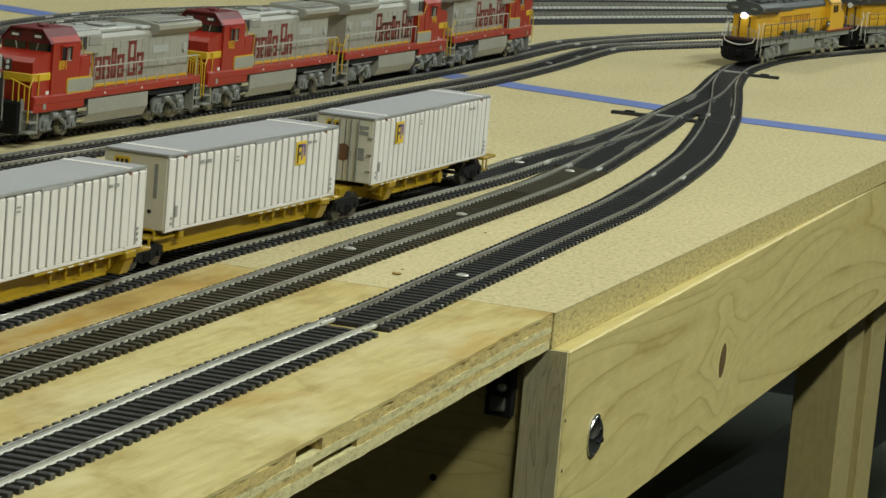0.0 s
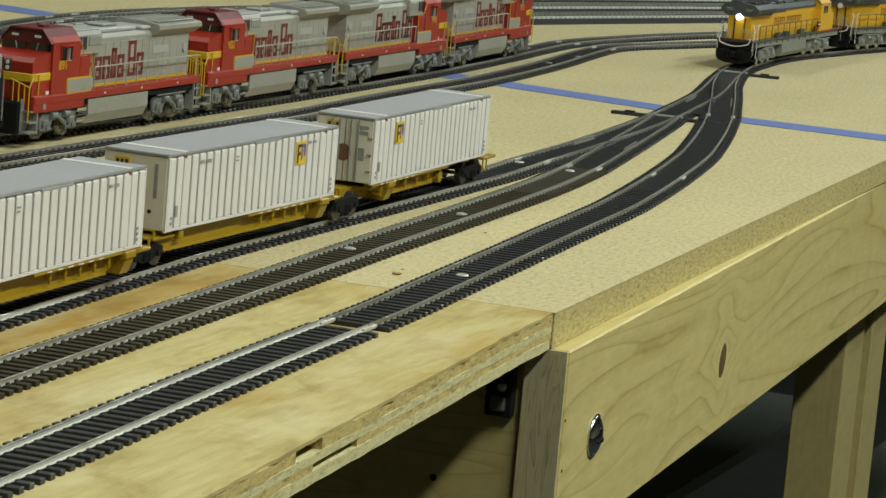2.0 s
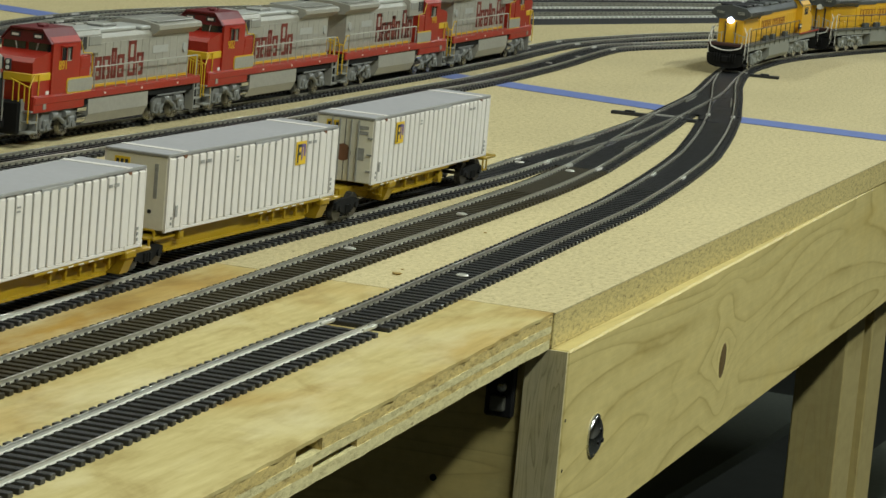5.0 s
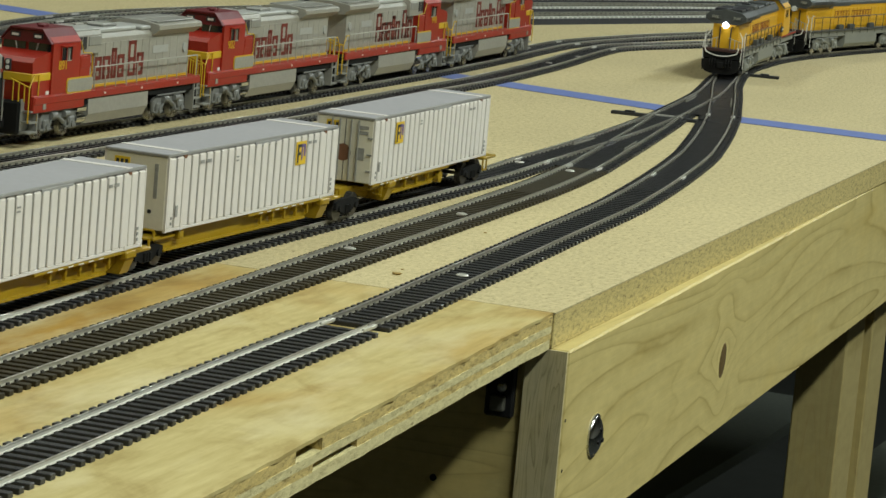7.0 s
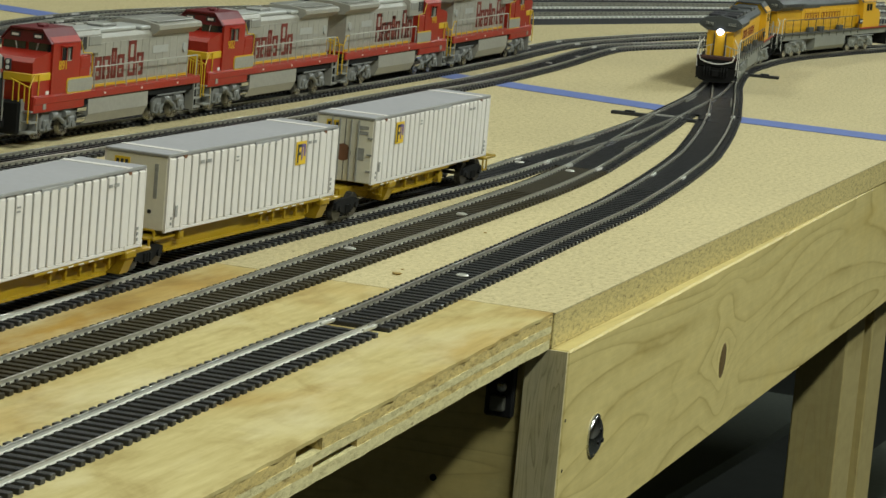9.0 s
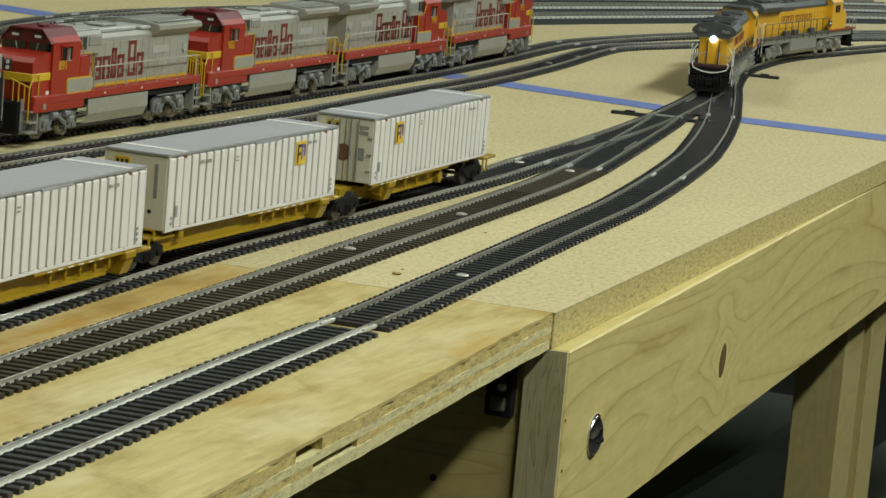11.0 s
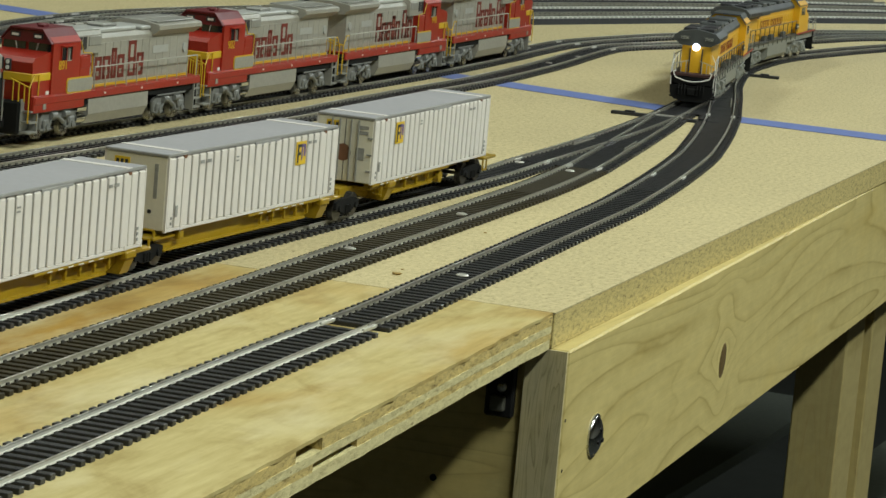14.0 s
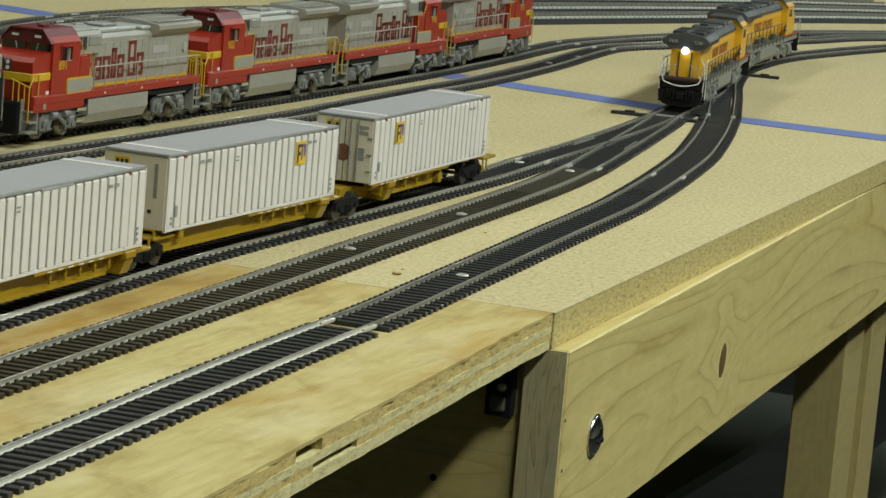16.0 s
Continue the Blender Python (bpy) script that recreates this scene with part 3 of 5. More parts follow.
def turnout(label, a, b, points_x, throw):
    """Two routes that part: shared long ties, stock rails, point blades, frog and guard rails."""
    ca, cb = curve(a), curve(b)
    ta, na = normals(ca)
    tb, nb = normals(cb)
    th = thing("turnout", pose(0, 0, BT), label, "model turnout", "model railway turnouts")
    h = GAUGE / 2 + 0.0005
    up, low = ca + na * h, cb - nb * h
    link("stock_rail", rail_mesh(up), M_RAIL, th)
    link("stock_rail", rail_mesh(low), M_RAIL, th)
    ia, ib = ca - na * h, cb + nb * h
    for line in (ia, ib):
        q = line[line[:, 0] < points_x - 0.008]
        d = np.array([min(abs(q[i, 1] - (ib if line is ia else ia)[int(np.argmin(abs((ib if line is ia else ia)[:, 0] - q[i, 0]))), 1]) for _ in (0,)) for i in range(len(q))])
        f = int(np.argmin(d))
        link("closure_rail", rail_mesh(q[min(len(q) - 4, f + 1):]), M_RAIL, th)
        if f > 6:
            link("frog_rail", rail_mesh(q[:f + 1]), M_RAIL, th)
        fx = q[f, 0]
    bm = bmesh.new()
    i = int(np.argmin(abs(ca[:, 0] - fx)))
    j = int(np.argmin(abs(cb[:, 0] - fx)))
    for line, n, s in ((up, na, -1), (low, nb, 1)):
        k = int(np.argmin(abs(line[:, 0] - fx)))
        seg = line[max(0, k - 6):k + 7] + n[max(0, k - 6):k + 7] * s * 0.0024
        link("guard_rail", rail_mesh(seg), M_RAIL, th)
    bed(th, ca + na * 0.0118, cb[[int(np.argmin(abs(cb[:, 0] - x))) for x in ca[:, 0]]] - nb[[int(np.argmin(abs(cb[:, 0] - x))) for x in ca[:, 0]]] * 0.0118)
    frog = part("frog", block(-0.014, 0.014, -0.0028, 0.0028, 0, TIE_H + 0.0012, bevel=0.0004), M_FROG, th, "dark metal frog casting")
    frog.location = ((ia[i][0] + ib[j][0]) / 2, (ia[i][1] + ib[j][1]) / 2, 0)
    frog.rotation_euler.z = math.atan2(ta[i, 1] + tb[j, 1], ta[i, 0] + tb[j, 0])
    spikes = bmesh.new()
    x = max(ca[0, 0], cb[0, 0]) + 0.003
    while x < ca[-1, 0] - 0.001:
        i, j = int(np.argmin(abs(ca[:, 0] - x))), int(np.argmin(abs(cb[:, 0] - x)))
        hi, lo = ca[i] + na[i] * 0.0148, cb[j] - nb[j] * 0.0148
        m, d = (hi + lo) / 2, hi - lo
        ln = float(np.linalg.norm(d))
        o = part("tie", block(-0.0017, 0.0017, -ln / 2, ln / 2, 0, TIE_H, bevel=0.0002), M_TIE, th)
        o.matrix_basis = Matrix.Translation((m[0], m[1], 0)) @ Matrix.Rotation(math.atan2(d[1], d[0]) - math.pi / 2, 4, "Z")
        for line in (up, low, ia, ib):
            k = int(np.argmin(abs(line[:, 0] - x)))
            for e in (-0.0011, 0.0011):
                q = Matrix.Translation((line[k][0], line[k][1], 0)) @ Matrix.Rotation(math.atan2(ta[i, 1], ta[i, 0]), 4, "Z")
                box(spikes, -0.0011, 0.0011, e - 0.0003, e + 0.0003, TIE_H - 0.0002, TIE_H + SPIKE_H, m=q)
        x += 0.0070
    tagged(part("moulded_spike", spikes, M_SPIKE, th), kind="stuff")
    i = int(np.argmin(abs(ca[:, 0] - (points_x - 0.012))))
    for side in throw:
        p = ca[i] + na[i] * side * 0.026
        bm = block(-0.0035, 0.0035, -0.0125, 0.0125, 0, 0.0022, bevel=0.0004)
        box(bm, -0.0022, 0.0022, -0.004, 0.003, 0.0022, 0.0034, bevel=0.0003)
        o = part("switch_tie", bm, M_TIE, th, "black headblock tie beside the rails")
        o.matrix_basis = Matrix.Translation((p[0], p[1], 0)) @ Matrix.Rotation(math.atan2(ta[i, 1], ta[i, 0]), 4, "Z")
    bm = rod(bmesh.new(), (0, -0.012, TIE_H + 0.0004), (0, 0.012, TIE_H + 0.0004), 0.0008, 6)
    o = part("throw_bar", bm, M_JOIN, th)
    o.matrix_basis = Matrix.Translation((ca[i][0], ca[i][1], 0)) @ Matrix.Rotation(math.atan2(ta[i, 1], ta[i, 0]), 4, "Z")
    return th


bed(*FAR_BED)
bed(*YARD_BED)
far_x = np.arange(1.735, 2.05, 0.01)
L4, L5 = curve(LINE_4), curve(LINE_5)
bed(FAR_TH, [(x, float(np.interp(x, L4[:, 0], L4[:, 1])) + 0.006) for x in far_x], [(x, float(np.interp(x, L5[:, 0], L5[:, 1])) - 0.011) for x in far_x])
turnout("black model turnout joining the container track", YARD_A, YARD_B, 0.812, (1, -1))
turnout("black model turnout below the yellow locomotives", MAIN, MAIN_B, 1.222, (-1,))

# ---- trains ----
M_WHITE = plain("container_white", (0.75, 0.715, 0.69), 0.5, 0, 0.05, 60)
# Groove grey, with the shade between the panels put into the colour.
M_GROOVE = plain("container_groove_shaded_grey", (0.26, 0.26, 0.255), 0.6, 0, 0.15, 60)
M_ROOF = plain("container_roof_grey", (0.36, 0.355, 0.385), 0.62, 0, 0.07, 40)
M_TRIM = plain("container_trim_grey", (0.30, 0.30, 0.30), 0.5, 0, 0.1, 80)
M_CREAM = plain("container_end_cream", (0.74, 0.71, 0.61), 0.5, 0, 0.06, 60)
M_LOGO = plain("logo_yellow", (0.75, 0.50, 0.03), 0.5, 0, 0.05, 90)
M_INK = plain("dark_ink", (0.03, 0.03, 0.035), 0.5, 0, 0.2, 90)
M_VIOLET = plain("violet_ink", (0.14, 0.10, 0.30), 0.5, 0, 0.2, 90)
M_GREYINK = plain("grey_ink", (0.30, 0.30, 0.29), 0.6, 0, 0.3, 300)
M_RUST = plain("rust_mark", (0.19, 0.085, 0.045), 0.7, 0, 0.3, 200)
# Car yellow, with the shade from the overhanging containers put into the colour.
M_CARYEL = plain("car_yellow_shaded", (0.33, 0.21, 0.006), 0.42, 0, 0.12, 70)
M_WHEEL = plain("wheel_metal", (0.40, 0.39, 0.37), 0.28, 1.0, 0.15, 150)
M_DARKWHEEL = plain("blackened_wheel_metal", (0.09, 0.088, 0.085), 0.3, 0.9, 0.2, 150)
M_SIGNRED = plain("faded_sign_red", (0.20, 0.030, 0.020), 0.5, 0, 0.12, 200)
M_DARK = plain("blackened_plastic", (0.010, 0.010, 0.010), 0.75, 0, 0.25, 150)
M_RED = plain("locomotive_red", (0.32, 0.019, 0.008), 0.42, 0, 0.12, 60)
M_DKRED = plain("cab_roof_red", (0.13, 0.013, 0.018), 0.5, 0, 0.1, 60)
M_SILVER = plain("silver_paint", (0.37, 0.36, 0.325), 0.42, 0.2, 0.14, 45)
M_SILROOF = plain("silver_roof", (0.44, 0.45, 0.44), 0.45, 0.2, 0.08, 60)
M_SILDARK = plain("dull_silver", (0.33, 0.33, 0.31), 0.42, 0.3, 0.15, 90)
M_TRUCKGREY = plain("dusty_truck_grey", (0.20, 0.205, 0.20), 0.5, 0.15, 0.25, 220)
M_STRIPE = plain("stripe_yellow", (0.62, 0.40, 0.02), 0.42, 0, 0.06, 90)
M_RAILING = plain("silver_railing", (0.42, 0.42, 0.38), 0.5, 0.2, 0.1, 90)
M_GLASS = plain("dark_glazing", (0.012, 0.012, 0.016), 0.12, 0, 0.2, 60)
M_LOCO_YELLOW = plain("locomotive_yellow", (0.70, 0.385, 0.014), 0.42, 0, 0.05, 60)
M_ROOF_GREY = plain("dark_roof_grey", (0.06, 0.066, 0.068), 0.55, 0, 0.12, 60)
M_FRAMEGREY = plain("frame_grey", (0.24, 0.25, 0.23), 0.55, 0.1, 0.15, 90)
M_PALEGREY = plain("number_white", (0.72, 0.72, 0.70), 0.5, 0, 0.05, 90)
M_DARK.node_tree.nodes["Principled BSDF"].inputs["Specular IOR Level"].default_value = 0.15
M_MAROON = plain("dark_maroon", (0.045, 0.016, 0.014), 0.6, 0, 0.15, 90)
M_GRAB = plain("white_grab_iron", (0.74, 0.73, 0.70), 0.5, 0, 0.06, 200)
M_LAMP, _n, _l, _b = material("lit_headlight", 0.3)
_b.inputs["Base Color"].default_value = (0.9, 0.92, 1.0, 1)
_b.inputs["Emission Color"].default_value = (0.74, 0.80, 1.0, 1)
_b.inputs["Emission Strength"].default_value = 6.0


def lettering(text, size, mat, parent, m, name="lettering", label=""):
    """Raised letters that read along local x, standing in the local xy plane."""
    cu = bpy.data.curves.new("letters", "FONT")
    cu.body, cu.size, cu.extrude, cu.align_x = text, size, 0.00012, "CENTER"
    ob = new("letters", cu)
    bpy.context.view_layer.update()
    me = bpy.data.meshes.new_from_object(ob.evaluated_get(bpy.context.evaluated_depsgraph_get()))
    bpy.data.objects.remove(ob)
    bpy.data.curves.remove(cu)
    o = link(name, me, None, parent, label)
    me.materials.clear()
    me.materials.append(mat)
    o.matrix_basis = m
    return o


def facing(side):
    """Turns lettering upright onto the side that faces -y (side -1) or +y (side 1)."""
    return pose(0, 0, 0, 90, 0, 0) if side < 0 else pose(0, 0, 0, 90, 0, 180)


def glyph_frames(widths, heights, mat, parent, x, y, z, side, gap, stroke, label=""):
    """Plain hollow frames in place of letters, in a row along x on a side wall."""
    u = 0.0
    for w, h in zip(widths, heights):
        if h > 0.001:
            a, b = (x + u, x + u + w) if side < 0 else (x - u - w, x - u)
            y0, y1 = sorted((y, y + side * 0.0002))
            bm = bmesh.new()
            box(bm, a, a + stroke, y0, y1, z, z + h)
            box(bm, b - stroke, b, y0, y1, z, z + h)
            for q in ((0.0, 1.0) if h < 0.011 else (0.0, 0.47, 1.0)):
                box(bm, a, b, y0, y1, z + q * (h - stroke * 0.8), z + q * (h - stroke * 0.8) + stroke * 0.8)
            part("letter_shape", bm, mat, parent, label)
        u += w + gap


# containers and their cars
CL, CW, CZ0, CZ1 = 0.169, 0.0298, 0.0186, 0.0514
_pm = bpy.data.meshes.new("side_panel")
_bm = block(-0.00275, 0.00275, -0.0007, 0, 0, CZ1 - CZ0 - 0.0030, bevel=0.0006)
_bm.to_mesh(_pm)
_bm.free()
_pm.materials.append(M_WHITE)


def container(x, y, turn, label, doors, emblem):
    """A ribbed box: grooves in grey darkened for shade between raised panels, posts, roof sheet, rails and door end."""
    c = thing("container", Matrix.Translation((x, y, BT)) @ Matrix.Rotation(turn, 4, "Z"), label, "container", "white containers")
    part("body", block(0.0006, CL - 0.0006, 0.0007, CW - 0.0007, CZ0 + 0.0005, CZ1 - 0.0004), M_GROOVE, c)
    bm = block(0, CL, 0.0002, CW - 0.0002, CZ1 - 0.0006, CZ1, bevel=0.0002)
    part("roof", bm, M_ROOF, c, "blue-grey roof sheet")
    for k in (0.0145, CL - 0.0145):
        part("roof_strip", block(k - 0.0021, k + 0.0021, 0, CW, CZ1, CZ1 + 0.0003), M_WHITE, c, "white roof band")
    for s in (0, 1):
        yy = 0.0 if s == 0 else CW
        d = -1 if s == 0 else 1
        y0, y1 = min(yy - d * 0.0009, yy + d * 0.0001), max(yy - d * 0.0009, yy + d * 0.0001)
        part("top_rail", block(0, CL, y0, y1, CZ1 - 0.0013, CZ1 + 0.0001, bevel=0.0002), M_TRIM, c, "grey top rail")
        part("bottom_rail", block(0, CL, y0, y1, CZ0, CZ0 + 0.0014, bevel=0.0002), M_WHITE, c)
        part("rail_lip", block(0.081, 0.106, y0 - 0.0002 * (s == 0), y1 + 0.0002 * (s == 1), CZ1 - 0.0030, CZ1 - 0.0011, bevel=0.0002), M_TRIM, c, "deeper grey lip under the top rail")
        n = 25
        for i in range(n):
            o = new("side_panel", _pm)
            o.parent = c
            px = 0.0034 + (CL - 0.0068) * i / (n - 1)
            o.matrix_basis = Matrix.Translation((px, yy - d * 0.0003, CZ0 + 0.0014)) @ Matrix.Rotation(0 if s == 0 else math.pi, 4, "Z")
        for k in (0.0, 0.0145, CL - 0.0145, CL):
            part("post", block(max(0, k - 0.0009), min(CL, k + 0.0009), y0 - 0.00025 * (s == 0), y1 + 0.00025 * (s == 1), CZ0, CZ1 - 0.0012), M_WHITE, c)
        for k in (0.0145, CL - 0.0145):
            part("red_mark", block(k - 0.0012, k + 0.0012, y0 - 0.0003 * (s == 0), y1 + 0.0003 * (s == 1), CZ1 - 0.0026, CZ1 - 0.0012), M_RUST, c)
        # printed emblem and small marks
        ex = emblem
        ex = CL - ex if s else ex
        e = part("emblem", block(ex - 0.0052, ex + 0.0052, min(yy + d * 0.0005, yy + d * 0.0008), max(yy + d * 0.0005, yy + d * 0.0008), CZ1 - 0.0148, CZ1 - 0.0042), M_LOGO, c, "yellow square emblem")
        for a, b, z0, z1, mt in ((-0.0040, -0.0026, -0.0135, -0.0054, M_INK), (-0.0026, 0.0002, -0.0068, -0.0054, M_INK), (-0.0026, -0.0006, -0.0104, -0.0090, M_INK), (-0.0040, -0.0026, -0.0140, -0.0128, M_INK), (0.0002, 0.0014, -0.0128, -0.0054, M_VIOLET), (0.0014, 0.0034, -0.0068, -0.0054, M_VIOLET), (0.0026, 0.0044, -0.0110, -0.0058, M_VIOLET)):
            part("emblem_mark", block(ex + a, ex + b, min(yy + d * 0.0008, yy + d * 0.00095), max(yy + d * 0.0008, yy + d * 0.00095), CZ1 + z0, CZ1 + z1), mt, e)
        for mx, mz, w, h in ((0.028, CZ1 - 0.0060, 0.0035, 0.0014), (0.0335, CZ1 - 0.0060, 0.0045, 0.0014), (0.062, CZ1 - 0.0062, 0.0024, 0.0006), (0.062, CZ1 - 0.0078, 0.0024, 0.0006), (0.136, CZ1 - 0.0060, 0.0030, 0.0013), (0.1405, CZ1 - 0.0060, 0.0040, 0.0013), (0.0075, CZ0 + 0.006, 0.0020, 0.0048), (0.163, CZ0 + 0.003, 0.0014, 0.0012), (0.163, CZ0 + 0.0052, 0.0014, 0.0012), (0.163, CZ0 + 0.0074, 0.0014, 0.0012), (0.0036, CZ0 + 0.003, 0.0012, 0.0012), (0.0036, CZ0 + 0.0052, 0.0012, 0.0012)):
            part("stencil_bar", block(mx, mx + w, min(yy + d * 0.0005, yy + d * 0.0007), max(yy + d * 0.0005, yy + d * 0.0007), mz, mz + h), M_GREYINK, c)
    # end walls
    for ex, d in ((0.0, -1), (CL, 1)):
        x0, x1 = sorted((ex - d * 0.0006, ex + d * 0.0002))
        end = part("end_wall", block(x0, x1, 0.0006, CW - 0.0006, CZ0 + 0.0006, CZ1 - 0.0014, bevel=0.0003), M_CREAM, c, "cream end wall")
        part("header", block(min(ex, ex + d * 0.0006), max(ex, ex + d * 0.0006), 0, CW, CZ1 - 0.0013, CZ1 - 0.0001, bevel=0.0002), M_TRIM, c)
        if doors or d > 0:
            for q in (0.27, 0.40, 0.60, 0.73):
                part("lock_rod", rod(bmesh.new(), (ex + d * 0.0007, CW * q, CZ0 + 0.001), (ex + d * 0.0007, CW * q, CZ1 - 0.002), 0.0005, 6), M_SILDARK, end)
            part("door_gap", block(min(ex + d * 0.0002, ex + d * 0.0004), max(ex + d * 0.0002, ex + d * 0.0004), CW * 0.495, CW * 0.505, CZ0 + 0.001, CZ1 - 0.002), M_INK, end)
            for z in (0.006, 0.014, 0.022):
                part("hinge", block(min(ex, ex + d * 0.0007), max(ex, ex + d * 0.0007), 0.0006, 0.003, CZ0 + z, CZ0 + z + 0.0009), M_SILDARK, end)
            part("rust_patch", rod(bmesh.new(), (ex + d * 0.0003, CW * 0.52, CZ0 + 0.0145), (ex + d * 0.00045, CW * 0.52, CZ0 + 0.0145), 0.0042, 14), M_RUST, end)
            part("placard", block(min(ex, ex + d * 0.0004), max(ex, ex + d * 0.0004), 0.0045, 0.009, CZ0 + 0.0115, CZ0 + 0.0175), M_GREYINK, end)
            part("stencil_bar", block(min(ex, ex + d * 0.0004), max(ex, ex + d * 0.0004), 0.003, 0.0085, CZ1 - 0.0062, CZ1 - 0.0045), M_GREYINK, end)
            part("stencil_bar", block(min(ex, ex + d * 0.0004), max(ex, ex + d * 0.0004), 0.003, 0.0085, CZ1 - 0.0088, CZ1 - 0.0071), M_GREYINK, end)
        else:
            part("stencil_bar", block(min(ex, ex + d * 0.0004), max(ex, ex + d * 0.0004), 0.0045, 0.0062, CZ1 - 0.019, CZ1 - 0.0045), M_GREYINK, end)
            part("stencil_spot", rod(bmesh.new(), (ex - 0.0004, 0.0075, CZ0 + 0.0082), (ex, 0.0075, CZ0 + 0.0082), 0.0009, 8), M_INK, end)
            part("rust_patch", rod(bmesh.new(), (ex - 0.0004, CW * 0.47, CZ0 + 0.0165), (ex, CW * 0.47, CZ0 + 0.0165), 0.0032, 12), M_RUST, end)
        em = part("emblem", block(min(ex, ex + d * 0.0005), max(ex, ex + d * 0.0005), CW * 0.60, CW * 0.84, CZ1 - 0.0075, CZ1 - 0.0032), M_LOGO, end, "yellow emblem plate")
        for q in (0.63, 0.70, 0.77):
            part("emblem_mark", block(min(ex, ex + d * 0.0007), max(ex, ex + d * 0.0007), CW * q, CW * q + 0.0013, CZ1 - 0.0066, CZ1 - 0.0042), M_INK, em)
    return c


container(-0.0518, 0.1559, -0.0466, "white ribbed container with a small yellow emblem", False, 0.128)
container(0.1638, 0.1473, -0.0073, "white ribbed container with doors and rust mark", True, 0.033)
container(-0.2589, 0.1499, -0.0094, "white ribbed container cut off by the view", False, 0.033)


def wheelset(bm, x, r, zc, half=0.0083):
    for s in (-1, 1):
        rod(bm, (x, s * (half - 0.0004), zc), (x, s * (half + 0.0018), zc), r + 0.0004, 18)
        rod(bm, (x, s * (half - 0.0012), zc), (x, s * (half - 0.0004), zc), r + 0.0007, 18)
    rod(bm, (x, -half, zc), (x, half, zc), 0.001, 8)


def freight_truck(parent, x, y=0.0, turn=0.0):
    """A two-axle freight truck with cast side frames."""
    tr = part("truck", block(-0.004, 0.004, -0.0104, 0.0104, 0.0105, 0.0135, bevel=0.0006), M_DARK, parent, "black freight truck")
    tr.matrix_basis = Matrix.Translation((x, y, 0)) @ Matrix.Rotation(turn, 4, "Z")
    for a in (-0.0102, 0.0102):
        bm = bmesh.new()
        wheelset(bm, a, 0.0055, 0.0044 + 0.0055)
        part("wheelset", bm, M_DARKWHEEL, tr, "blackened metal wheelset")
    for s in (-1, 1):
        bm = bmesh.new()
        pts = [(-0.0145, 0.0095), (-0.0140, 0.0125), (-0.006, 0.0142), (0.006, 0.0142), (0.0140, 0.0125), (0.0145, 0.0095), (0.008, 0.0085), (0.004, 0.0068), (-0.004, 0.0068), (-0.008, 0.0085)]
        y0, y1 = sorted((s * 0.0100, s * 0.0116))
        prism(bm, pts, y0, y1)
        for a in (-0.0102, 0.0102):
            rod(bm, (a, s * 0.0110, 0.0099), (a, s * 0.0124, 0.0099), 0.0016, 10)
        for a in (-0.0022, 0, 0.0022):
            rod(bm, (a, s * 0.0118, 0.0072), (a, s * 0.0118, 0.0110), 0.0009, 8)
        part("side_frame", bm, M_DARK, tr)


